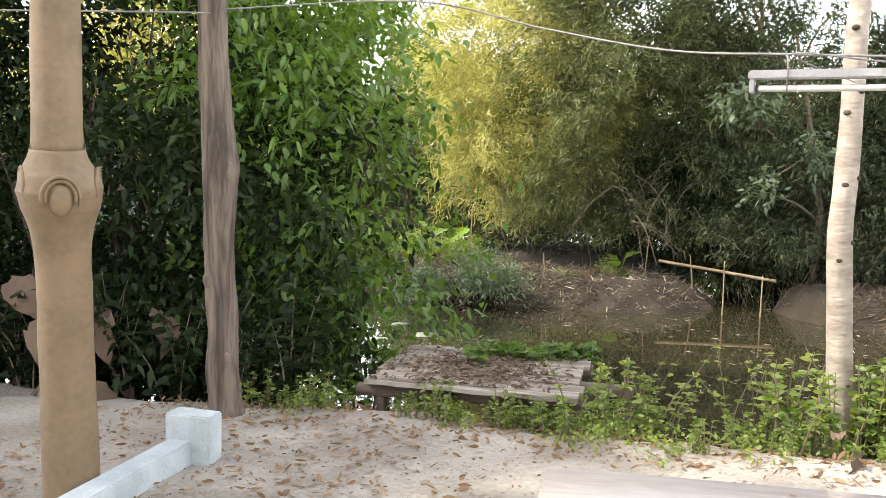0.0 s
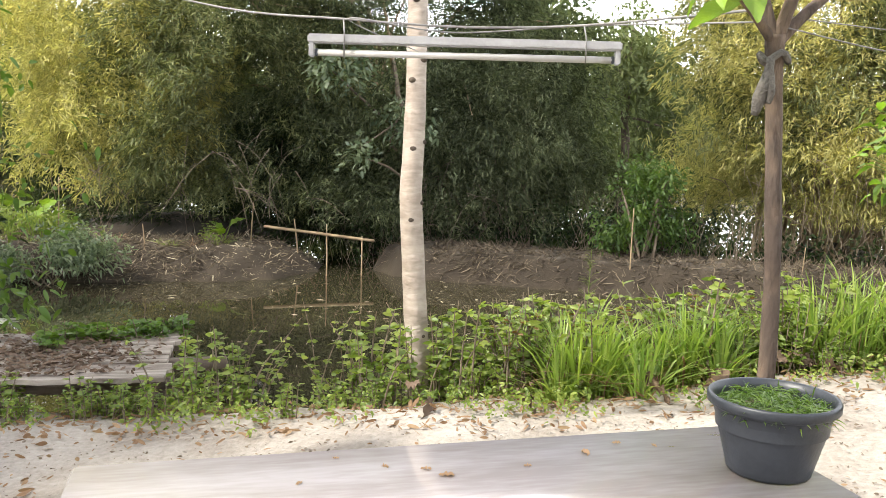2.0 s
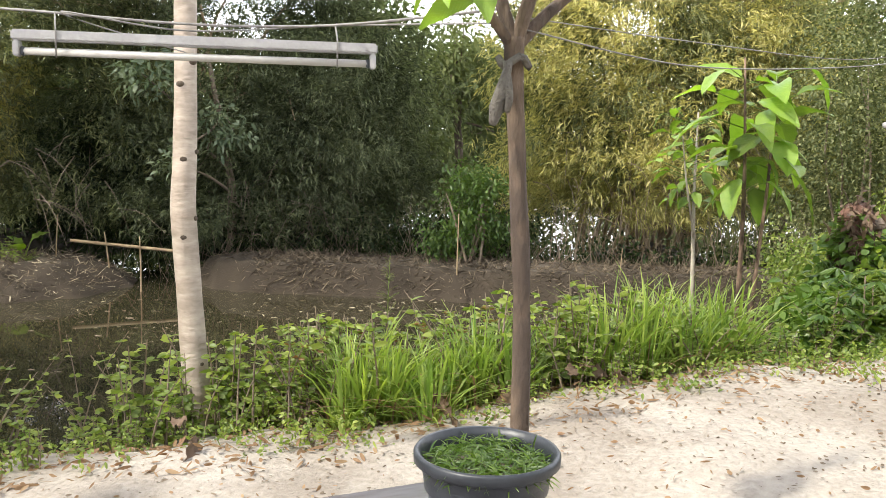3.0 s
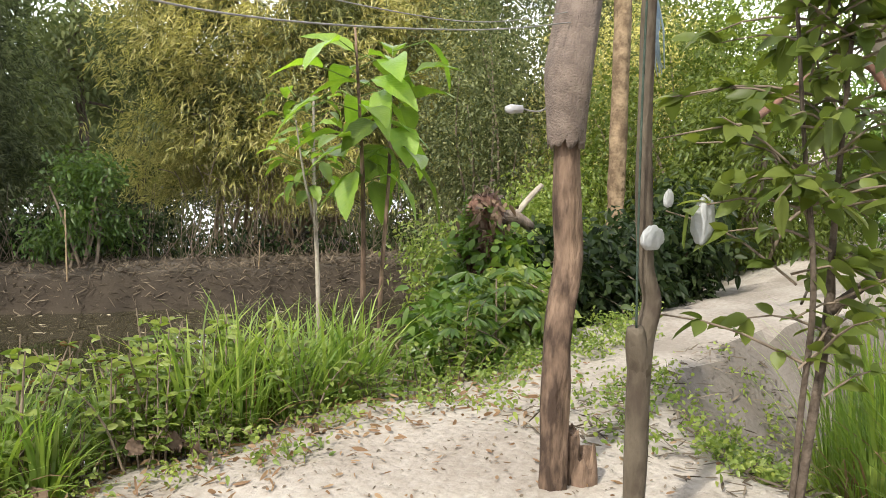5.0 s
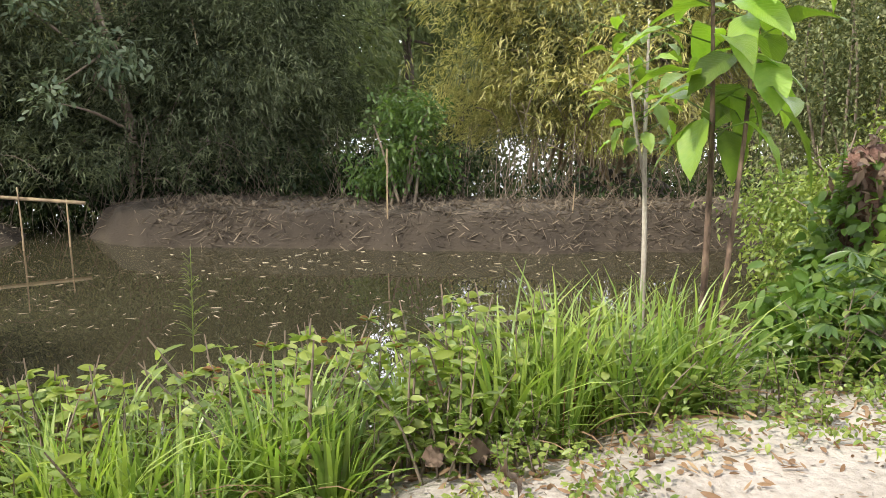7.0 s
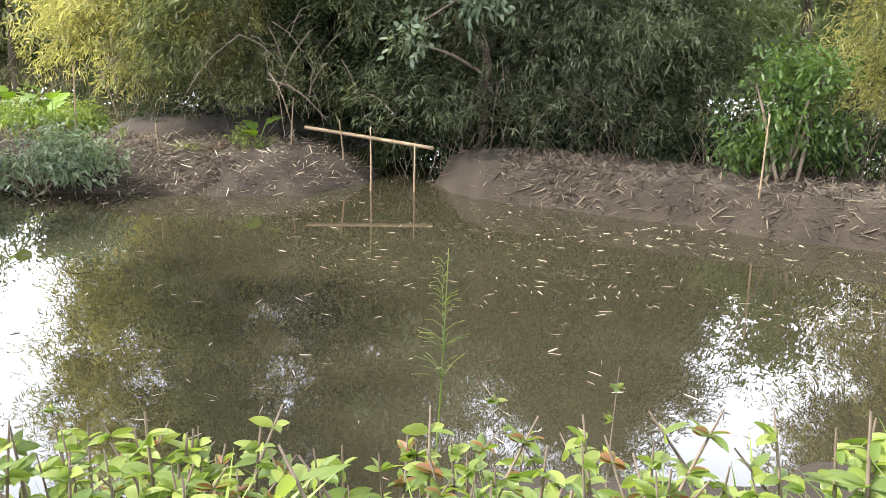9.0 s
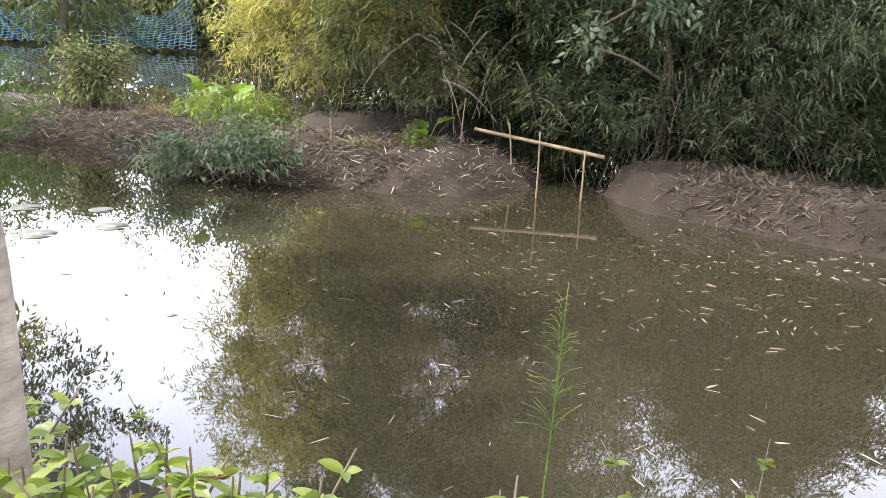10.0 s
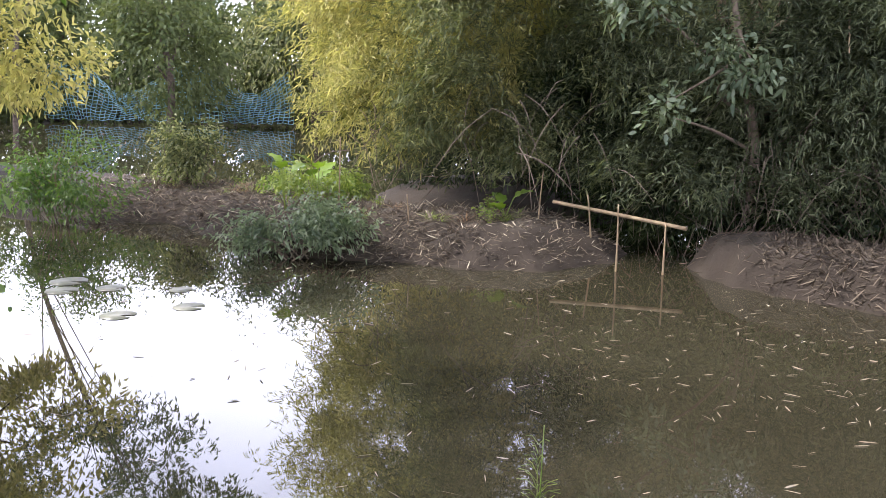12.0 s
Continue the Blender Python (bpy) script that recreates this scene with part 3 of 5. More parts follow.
# ---- the far side: bamboo, trees, shrubs ----
def bamboo(base, label, masses, n, mats, culms, low):
    top = empty("bamboo_clump", base, label, "bamboo")
    lines = []
    for i in range(culms):
        c, r = masses[i % len(masses)]
        a = R.uniform(0, 2 * math.pi)
        b = np.array(base) + np.array([R.normal() * 0.7, R.normal() * 0.5, -0.2])
        tip = np.array(c) + np.array([math.cos(a) * r[0] * 0.8, math.sin(a) * r[1] * 0.8, r[2] * R.uniform(0.0, 0.7)])
        mid = b * 0.55 + tip * 0.45 + np.array([0, 0, 2.2])
        lines.append(smooth_line([b, mid, tip], [0.045, 0.035, 0.008], 14))
    for p, r in lines:
        bar("culm", p, r, M["bamboo_stick"], top, seg=5)
    twigs = []
    for i in range(culms * 7):
        c, r = masses[i % len(masses)]
        a = R.uniform(math.pi, 2 * math.pi)
        p = np.array(c) + np.array([math.cos(a) * r[0] * R.uniform(0.2, 0.85), math.sin(a) * r[1] * R.uniform(0.5, 0.95), 0])
        p[2] = (low if np.isscalar(low) else low[i % len(masses)]) + R.uniform(0.1, 1.5)
        q = p + np.array([R.normal() * 0.5, -0.3 + R.normal() * 0.3, -R.uniform(0.3, 1.1)])
        q[2] = max(q[2], ground_at(q[0], q[1]), WATER + 0.02)
        twigs.append(smooth_line([p, (p + q) / 2 + np.array([0, 0, 0.15]), q], [0.012, 0.008, 0.003], 6))
    tagged(many_bars("twig_tangle", twigs, M["twig"], top, seg=3), kind="stuff")
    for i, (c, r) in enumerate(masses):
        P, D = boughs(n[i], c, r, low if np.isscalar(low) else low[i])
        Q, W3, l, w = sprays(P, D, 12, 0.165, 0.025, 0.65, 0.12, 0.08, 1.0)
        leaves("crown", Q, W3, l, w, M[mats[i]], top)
    return top


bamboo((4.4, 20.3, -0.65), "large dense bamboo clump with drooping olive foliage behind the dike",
       # last mass, high and out of view, is added to shade the dike
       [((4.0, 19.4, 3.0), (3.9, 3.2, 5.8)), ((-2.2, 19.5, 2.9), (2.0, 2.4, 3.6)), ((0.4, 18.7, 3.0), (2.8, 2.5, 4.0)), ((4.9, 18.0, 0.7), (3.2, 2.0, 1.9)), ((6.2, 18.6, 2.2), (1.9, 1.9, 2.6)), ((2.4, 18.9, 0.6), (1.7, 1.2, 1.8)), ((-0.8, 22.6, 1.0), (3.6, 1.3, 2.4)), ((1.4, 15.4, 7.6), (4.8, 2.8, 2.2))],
       # sunlit left and shaded right and lower masses differ by leaf colour
       (9500, 5600, 7800, 5200, 4200, 2600, 3400, 4200), ("bamboo_shaded", "bamboo_sunlit", "bamboo_leaf", "bamboo_shaded", "bamboo_shaded", "dark_shaded_leaf", "dark_shaded_leaf", "bamboo_leaf"), 42, (0.0, 0.15, 0.0, -0.45, -0.3, -0.95, -1.0, 5.2))
bamboo((13.0, 16.2, -0.65), "tall bamboo clump in sunlit yellow leaf tones leaning over the far pond",
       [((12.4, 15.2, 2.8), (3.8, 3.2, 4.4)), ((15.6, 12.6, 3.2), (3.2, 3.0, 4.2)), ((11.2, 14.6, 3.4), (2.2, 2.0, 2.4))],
       # first mass takes the sunlit colour to show sun falling on its front
       (9000, 5000, 3600), ("bamboo_sunlit", "bamboo_leaf", "bamboo_leaf"), 34, (0.1, 0.0, 0.6))

clump("shrub", (7.3, 14.1, -0.7), "bright green leafy shrub on the earth dike", "shrub", [((7.3, 14.2, 0.35), (0.6, 0.5, 0.8)), ((7.75, 14.3, 0.75), (0.5, 0.45, 0.45)), ((7.0, 14.5, -0.1), (0.45, 0.4, 0.5)), ((8.0, 14.2, 0.0), (0.4, 0.4, 0.5))],
      "mid_leaf", 620, 6, 0.11, 0.046, stems=6, low=-0.7, gap=-0.2, freq=1.5, shell=0.3)
clump("tree", (2.9, 18.0, -0.7), "slender dark tree with pale leaf clusters inside the bamboo", "tree",
      [((2.5, 15.6, 1.1), (0.28, 0.2, 0.3)), ((3.4, 15.9, 1.7), (0.6, 0.35, 0.4)), ((2.2, 16.0, 2.6), (0.7, 0.4, 0.5))], "pale_leaf", 130, 6, 0.14, 0.06,
      trunk=([(3.7, 17.2, -0.9), (3.75, 17.1, 0.4), (3.5, 16.8, 1.6), (3.2, 16.5, 3.0)], [0.09, 0.08, 0.06, 0.03]), trunk_mat="twig", stems=5)
for x, y, z, r, mat, label in (
        (-2.75, 15.3, -0.72, (1.25, 0.75, 0.50), "pale_leaf", "low silvery-leaved shrub drooping from the dike into the pond"),
        (-8.0, 16.8, -0.35, (1.5, 0.9, 0.95), "mid_leaf", "loose green shrub standing in the pond"),
        (-6.7, 19.0, 0.0, (0.85, 0.7, 0.8), "bamboo_leaf", "rounded brownish shrub on the dike"),
        (-3.6, 18.3, -0.45, (1.1, 0.6, 0.35), "weed_leaf", "sparse yellow-green weeds along the dike top"),
        # shade below the bamboo is put into these two shrubs' leaf colour
        (8.0, 16.2, -0.4, (2.2, 0.7, 0.5), "dark_shaded_leaf", "low shrubs behind the dike, shade darkened into their leaf colour"),
        (5.2, 17.2, -0.45, (1.6, 0.6, 0.5), "dark_shaded_leaf", "low shrubs under the bamboo, shade darkened into their leaf colour")):
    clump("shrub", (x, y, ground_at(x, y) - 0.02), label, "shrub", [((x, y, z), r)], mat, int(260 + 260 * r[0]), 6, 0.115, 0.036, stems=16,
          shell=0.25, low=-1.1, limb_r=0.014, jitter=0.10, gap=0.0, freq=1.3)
# yellow-green tree over the left water, sunlight put into its leaf colour
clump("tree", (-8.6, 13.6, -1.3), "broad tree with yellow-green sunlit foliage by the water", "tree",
      [((-7.6, 13.2, 3.2), (2.3, 2.0, 1.7)), ((-9.6, 14.5, 4.6), (2.6, 2.2, 2.2)), ((-7.4, 15.4, 1.9), (1.2, 1.0, 0.9))], "bamboo_sunlit", 2900, 6, 0.16, 0.06,
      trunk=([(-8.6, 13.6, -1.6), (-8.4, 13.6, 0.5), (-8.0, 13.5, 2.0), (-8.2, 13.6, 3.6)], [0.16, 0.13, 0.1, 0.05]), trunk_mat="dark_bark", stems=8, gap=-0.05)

# far trees round the second pond
FAR = [(-36, 50, 9), (-28, 53, 10), (-21, 54, 8), (-14, 55, 9), (-8, 52, 9.5), (-3, 40, 8.5), (-44, 52, 12), (-39, 46, 11), (-33, 49, 12), (-21, 41, 8), (-17, 49, 11), (-11, 47, 10), (-25, 58, 13), (-15, 60, 14), (1, 54, 10), (8, 52, 9), (13, 44, 7.0), (14, 55, 8), (21, 38, 8), (24, 48, 9), (31, 36, 9), (-34, 36, 9.5),
       (6, 36, 8.5), (11, 30, 8.0), (16, 33, 8.5), (-30, 30, 10), (26, 25, 8.5), (30, 17, 9), (-18, 18, 8.5), (22, 20, 7.5)]
for i, (x, y, h) in enumerate(FAR):
    g = max(ground_at(x, y), -1.2)
    w = h * R.uniform(0.36, 0.48)
    clump("tree", (x, y, g), ("tall grey-green tree across the far pond", "leafy dark green tree on the far bank", "hazy olive tree with a ragged crown")[i % 3], "tree",
          [((x, y, g + h * 0.42), (w, w * 0.8, h * 0.36)), ((x + R.normal() * 1.4, y, g + h * 0.72), (w * 0.7, w * 0.6, h * 0.28))],
          ("far_leaf", "bamboo_leaf", "far_leaf")[i % 3], 1500, 5, 0.34, 0.13, jitter=0.28,
          trunk=([(x, y, g - 0.3), (x + 0.2, y, g + h * 0.3), (x - 0.2, y, g + h * 0.6), (x, y, g + h * 0.85)], [0.2, 0.17, 0.12, 0.04]),
          trunk_mat="dark_bark", stems=7, low=g - 0.1, limb_r=0.07, group="far trees", gap=-0.12, freq=0.35)
clump("tree", (-19.5, 29.0, -1.2), "tall airy tree with thin hanging branches by the far pond", "tree",
      [((-15.0, 28.5, 9.6), (3.0, 2.6, 2.4)), ((-18.5, 29.0, 10.5), (3.0, 2.6, 2.4)), ((-12.5, 28.0, 11.2), (2.2, 2.2, 1.8))], "far_leaf", 1250, 5, 0.24, 0.08,
      trunk=([(-19.5, 29.0, -1.6), (-19.0, 29.0, 3.0), (-17.5, 28.8, 7.0), (-15.5, 28.6, 10.5)], [0.10, 0.09, 0.07, 0.03]), trunk_mat="dark_bark", stems=9, limb_r=0.025, gap=0.05, freq=0.5)
# unseen trees added to close the yard behind the walk and block sky fill
for x, y, h in ((-13, -7, 10), (-7.5, -10, 11), (-2, -11, 10), (4, -11.5, 11), (9.5, -9.5, 10), (14.5, -5.5, 10)):
    g, w = ground_at(x, y), h * 0.42
    clump("tree", (x, y, g), "unseen leafy green tree added behind the yard to cut sky light", "tree",
          [((x, y, g + h * 0.40), (w, w * 0.7, h * 0.37)), ((x + 0.8, y, g + h * 0.72), (w * 0.8, w * 0.6, h * 0.28))], "far_leaf", 1900, 5, 0.3, 0.13, jitter=0.2,
          trunk=([(x, y, g - 0.3), (x + 0.2, y, g + h * 0.3), (x - 0.2, y, g + h * 0.6), (x, y, g + h * 0.85)], [0.2, 0.17, 0.12, 0.04]),
          trunk_mat="dark_bark", stems=7, low=g + 0.2, limb_r=0.06, group="yard trees", gap=-0.15, freq=0.35)
# added tree, out of view left of the yard, shading thicket and sand
clump("tree", (-9.4, 3.4, -0.1), "unseen tall tree added at the left to shade thicket and sand", "tree",
      [((-8.2, 4.9, 6.6), (2.9, 3.2, 2.3)), ((-9.8, 2.6, 6.2), (2.6, 2.8, 2.2))], "dark_shaded_leaf", 3600, 5, 0.2, 0.09,
      trunk=([(-9.4, 3.4, -0.3), (-9.3, 3.5, 2.0), (-9.1, 3.6, 4.0), (-9.0, 3.8, 6.0)], [0.26, 0.22, 0.17, 0.08]), trunk_mat="dark_bark", stems=9, limb_r=0.06)
# blue fishing net hung along the far shore
nv, nf = [], []
for i in range(60):
    for j in range(15):
        x = -31 + i * 0.25
        nv.append((x, 44.5 + 0.3 * math.sin(i * 0.33 + j * 0.3), -0.95 + j * 0.16 * (1 + 0.35 * math.sin(i * 0.22)) + 0.05 * math.sin(i * 1.9 + j)))
nf = [(i * 15 + j, i * 15 + j + 15, i * 15 + j + 16, i * 15 + j + 1) for i in range(59) for j in range(14) if (i * 7 + j * 3) % 11]
net = mesh_ob("fishing_net", nv, nf, M["net"], smooth=True)
sol = net.modifiers.new("mesh", "WIREFRAME")
sol.thickness = 0.04
tagged(net, "faded blue fishing net hung along the far shore", "net")

# ---- the left thicket ----
thick = empty("thicket", (-4.4, 6.3, -0.9), "dense thicket of mixed leaves at the water, shade darkened into their colour", "thicket")
lines = []
for i in range(30):
    b = np.array([R.uniform(-7.0, -2.9), R.uniform(6.4, 7.4), -0.9])
    t = b + np.array([R.normal() * 0.7, -0.2 + R.normal() * 0.6, R.uniform(1.2, 4.2)])
    lines.append(smooth_line([b, (b + t) / 2 + R.normal(size=3) * 0.25, t], [0.028, 0.018, 0.006], 9))
for p, r in lines:
    bar("stem", p, r, M["dark_bark"], thick, "dark leaning stem", seg=5)
# near-black leaves carry the thicket's shade in colour, fresh ones its lit edge
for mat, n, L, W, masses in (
        ("dark_shaded_leaf", 17500, 0.11, 0.05, [((-7.2, 7.6, 4.9), (3.4, 1.3, 1.7)), ((-4.3, 6.5, -0.2), (2.6, 0.9, 0.9)), ((-8.0, 7.6, 1.6), (2.6, 1.3, 3.4)), ((-5.6, 8.0, 1.2), (2.2, 0.9, 2.6)), ((-4.9, 6.7, 2.2), (2.5, 1.5, 3.0)), ((-3.2, 6.5, 0.7), (1.2, 1.2, 1.6)), ((-6.6, 6.0, 1.8), (1.8, 1.4, 2.8))]),
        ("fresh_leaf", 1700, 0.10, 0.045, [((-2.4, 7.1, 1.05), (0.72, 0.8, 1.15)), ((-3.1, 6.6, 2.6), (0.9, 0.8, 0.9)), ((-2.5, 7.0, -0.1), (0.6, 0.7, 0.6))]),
        ("dark_shaded_leaf", 500, 0.16, 0.07, [((-6.2, 5.3, 2.6), (1.2, 0.4, 0.9))])):
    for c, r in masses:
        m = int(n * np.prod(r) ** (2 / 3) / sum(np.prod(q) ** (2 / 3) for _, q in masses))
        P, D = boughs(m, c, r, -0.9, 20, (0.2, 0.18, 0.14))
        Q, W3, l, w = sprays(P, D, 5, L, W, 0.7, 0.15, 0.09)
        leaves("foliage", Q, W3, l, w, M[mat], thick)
clump("tree", (-4.6, 9.6, -1.3), "airy light green tree rising behind the thicket", "tree",
      [((-3.6, 9.4, 3.7), (1.5, 1.1, 1.3)), ((-5.4, 9.8, 4.6), (1.9, 1.3, 1.5)), ((-3.0, 9.9, 2.5), (0.8, 0.7, 0.6))], "fresh_leaf", 1900, 5, 0.13, 0.06,
      trunk=([(-4.6, 9.6, -1.6), (-4.5, 9.6, 1.0), (-4.2, 9.5, 2.6), (-4.0, 9.5, 4.0)], [0.1, 0.085, 0.06, 0.03]), trunk_mat="dark_bark", stems=8, gap=0.0, freq=0.9)

# big dry leaves under the thicket
def big_leaf_mesh(L, W, mat, parent, name="leaf", at=(0, 0, 0), yaw=0, pitch=0, droop=0.35, roll=0, wavy=0.02):
    """One broad leaf: a rib and two rounded halves with a rippled edge."""
    v, f, n = [], [], 9
    for i in range(n):
        t = i / (n - 1)
        w = W / 2 * (math.sin(math.pi * min(1, t ** 0.8)) ** 0.75) if 0 < i < n - 1 else 0.004
        z = -droop * L * t * t
        for s in (-1, -0.5, 0, 0.5, 1):
            v.append(Vector((t * L, s * w, z + abs(s) * w * 0.28 + (wavy * math.sin(i * 2.4 + s * 2) * abs(s)))))
    for i in range(n - 1):
        for k in range(4):
            a = i * 5 + k
            f.append((a, a + 5, a + 6, a + 1))
    m = Matrix.Translation(at) @ Euler((radians(roll), radians(-pitch), radians(yaw)), "XYZ").to_matrix().to_4x4()
    ob = mesh_ob(name, [m @ p for p in v], f, mat, parent, smooth=True)
    uv = ob.data.uv_layers.new(name="leaf")
    for loop in ob.data.loops:
        i, k = divmod(loop.vertex_index, 5)
        uv.data[loop.index].uv = (i / (n - 1), abs(k - 2) / 2)
    return ob


for i in range(16):
    x, y = R.uniform(-5.4, -3.1), R.uniform(4.95, 5.5)
    z = ground_at(x, y) + R.uniform(0.03, 0.75)
    dry = empty("dry_leaf", (x, y, z), "large curled dry brown leaf caught in the thicket", "leaf", "large dry leaves")
    big_leaf_mesh(R.uniform(0.3, 0.45), 0.24, M["wilted"], dry, "blade", (x, y, z), R.uniform(180, 360), R.uniform(-60, 30), 0.5, R.uniform(-50, 50), 0.03)

for i in range(14):
    x = R.uniform(0.9, 3.6)
    y = float(np.interp(x, *zip(*EDGE))) + R.uniform(0.05, 0.45)
    z = ground_at(x, y) + R.uniform(0.03, 0.12)
    dry = empty("dry_leaf", (x, y, z), "large curled dry brown leaf fallen at the bank edge", "leaf", "large dry leaves")
    big_leaf_mesh(R.uniform(0.08, 0.17), 0.075, M["wilted"], dry, "blade", (x, y, z), R.uniform(0, 360), R.uniform(-40, 40), 0.5, R.uniform(-60, 60), 0.02)

# ---- posts and trunks on the bank ----
def upright(name, label, category, points, radii, mat, seg=16, rings=40, wobble=0.1):
    ob = bar(name, points, radii, M[mat], seg=seg, rings=rings, wobble=wobble)
    return tagged(ob, label, category)


tan = empty("tree", (-2.53, 3.22, -0.15), "smooth tan tree trunk with a swollen knotted collar", "tree")
bar("trunk", [(-2.53, 3.22, -0.2), (-2.53, 3.2, 0.4), (-2.51, 3.15, 0.95), (-2.50, 3.13, 1.12), (-2.495, 3.12, 1.22), (-2.49, 3.11, 1.30), (-2.49, 3.1, 1.37), (-2.485, 3.09, 1.46), (-2.48, 3.08, 1.7), (-2.46, 3.06, 3.6)],
    [0.125, 0.118, 0.112, 0.128, 0.158, 0.172, 0.150, 0.110, 0.100, 0.085], M["tan_bark"], tan, seg=24, rings=80, wobble=0.05)
for turn_by in (-82, 0, 82):
    a = radians(-56 + turn_by)
    out, across = Vector((math.cos(a), math.sin(a), 0)), Vector((-math.sin(a), math.cos(a), 0))
    c = Vector((-2.49, 3.11, 1.255 if turn_by == 0 else 1.29)) + out * (0.158 if turn_by == 0 else 0.138)
    bm = bmesh.new()
    bmesh.ops.create_uvsphere(bm, u_segments=16, v_segments=12, radius=0.05,
                              matrix=Matrix.Translation(c) @ Matrix((out, across, Vector((0, 0, 1)))).transposed().to_4x4() @ Matrix.Diagonal((0.62, 0.9, 1.35, 1)))
    part("knot", bm, M["tan_bark"], tan, "rounded branch scar")
    for r in (0.062, 0.078):
        ring = [c + out * 0.012 + across * r * 0.95 * math.cos(w) + Vector((0, 0, 0.01 + r * 1.1 * math.sin(w))) for w in np.linspace(-0.4, math.pi + 0.4, 14)]
        bar("scar_ring", ring, [0.004] + [0.009] * 12 + [0.004], M["tan_bark"], tan, seg=6)

grey = empty("tree", (-2.42, 4.6, -0.12), "weathered grey furrowed tree trunk at the bank edge", "tree")
bar("trunk",
        [(-2.40, 4.62, -0.25), (-2.43, 4.6, 0.1), (-2.44, 4.6, 0.5), (-2.45, 4.58, 0.9), (-2.44, 4.57, 1.2), (-2.44, 4.57, 1.4), (-2.46, 4.57, 1.65), (-2.48, 4.56, 2.1), (-2.48, 4.55, 3.5)],
    [0.115, 0.100, 0.090, 0.090, 0.095, 0.102, 0.090, 0.084, 0.076], M["grey_bark"], grey, seg=22, rings=80, wobble=0.16)
for x, z, r in ((-2.37, 1.36, 0.04), (-2.50, 0.72, 0.03), (-2.38, 0.25, 0.03)):
    bm = bmesh.new()
    bmesh.ops.create_uvsphere(bm, u_segments=12, v_segments=9, radius=r, matrix=Matrix.Translation((x, 4.525, z)) @ Matrix.Diagonal((0.9, 0.7, 1.6, 1)))
    part("knot", bm, M["grey_bark"], grey)

pole = empty("tree", (1.15, 5.06, -0.35), "pale ringed bare tree trunk among weeds at the water", "tree")
pp = [(1.17, 5.06, -0.45), (1.165, 5.06, 0.1), (1.13, 5.09, 0.7), (1.11, 5.1, 1.1), (1.13, 5.13, 1.6), (1.15, 5.2, 2.3), (1.2, 5.2, 2.9)]
bar("trunk", pp, [0.078, 0.074, 0.070, 0.068, 0.062, 0.058, 0.055], M["pale_bark"], pole, seg=18, rings=70, wobble=0.10)
for z, a in ((0.26, -1.2), (0.96, -1.9), (1.06, -0.6), (1.38, -1.8), (1.42, -0.5), (1.78, -2.2), (1.9, -1.0), (2.25, -2.0)):
    c = Vector((float(np.interp(z, [p[2] for p in pp], [p[0] for p in pp])), float(np.interp(z, [p[2] for p in pp], [p[1] for p in pp])), z))
    bm = bmesh.new()
    bmesh.ops.create_uvsphere(bm, u_segments=10, v_segments=8, radius=0.023,
                              matrix=Matrix.Translation(c + Vector((math.cos(a), math.sin(a), 0)) * 0.055) @ Matrix.Diagonal((1, 1, 0.75, 1)))
    part("knot", bm, M["dark_bark"], pole, "dark branch scar")

pole.location += Vector((-0.025, -0.11, 0))

slim = empty("tree", (1.6, 2.17, 0.1), "slim brown-barked tree with lopped branches", "tree")
bar("trunk", [(1.60, 2.17, 0.0), (1.60, 2.17, 0.6), (1.585, 2.165, 1.1), (1.55, 2.17, 1.6), (1.54, 2.17, 1.78)], [0.029, 0.026, 0.023, 0.023, 0.03], M["slim_bark"], slim, seg=14, rings=40, wobble=0.25)
for tip, r in (((1.22, 2.1, 2.0), 0.014), ((1.42, 2.25, 2.15), 0.018), ((1.66, 2.1, 2.15), 0.019), ((1.88, 2.2, 2.02), 0.017)):
    mid = [(1.54 + (tip[0] - 1.54) * 0.4), 2.17 + (tip[1] - 2.17) * 0.4, 1.76 + (tip[2] - 1.76) * 0.45]
    bar("branch", [(1.54, 2.17, 1.75), mid, tip], [r * 1.1, r, r * 0.8], M["slim_bark"], slim, seg=8, rings=8, wobble=0.2)
for i in range(7):
    big_leaf_mesh(0.17, 0.085, M["big_leaf"], slim, "leaf", (1.36 + 0.03 * R.normal(), 2.12, 1.98 + 0.05 * R.normal()), R.uniform(120, 300), R.uniform(-50, 10), 0.3, R.uniform(-30, 30), 0.003)
rag = empty("rag", (1.53, 2.12, 1.72), "grey-brown cloth strip knotted round the tree fork", "cloth")
ringp = [(1.54 + 0.04 * math.cos(a), 2.17 + 0.04 * math.sin(a), 1.715 + 0.012 * math.sin(3 * a)) for a in np.linspace(0, 2 * math.pi, 16)]
bar("knot", ringp, [0.010] * 16, M["cloth"], rag, seg=8, wobble=0.4)
bar("tail", [(1.50, 2.12, 1.71), (1.475, 2.11, 1.64), (1.465, 2.12, 1.59), (1.455, 2.12, 1.545)], [0.008, 0.015, 0.018, 0.008], M["cloth"], rag, seg=8, rings=12, wobble=0.5)
bar("tail", [(1.49, 2.12, 1.71), (1.49, 2.10, 1.62), (1.49, 2.11, 1.58)], [0.008, 0.010, 0.007], M["cloth"], rag, seg=8, rings=10, wobble=0.5)

post = empty("wooden_post", (3.78, 2.58, 0.3), "brown debarked wooden post wrapped with sacking on top", "post")
bar("shaft", [(3.76, 2.55, 0.2), (3.78, 2.565, 0.8), (3.84, 2.58, 1.1), (3.83, 2.59, 1.45), (3.86, 2.62, 1.7), (4.0, 2.68, 2.05)], [0.052, 0.049, 0.050, 0.047, 0.05, 0.055], M["brown_bark"], post, seg=16, rings=40, wobble=0.22)
wv, wf, seg = [], [], 40
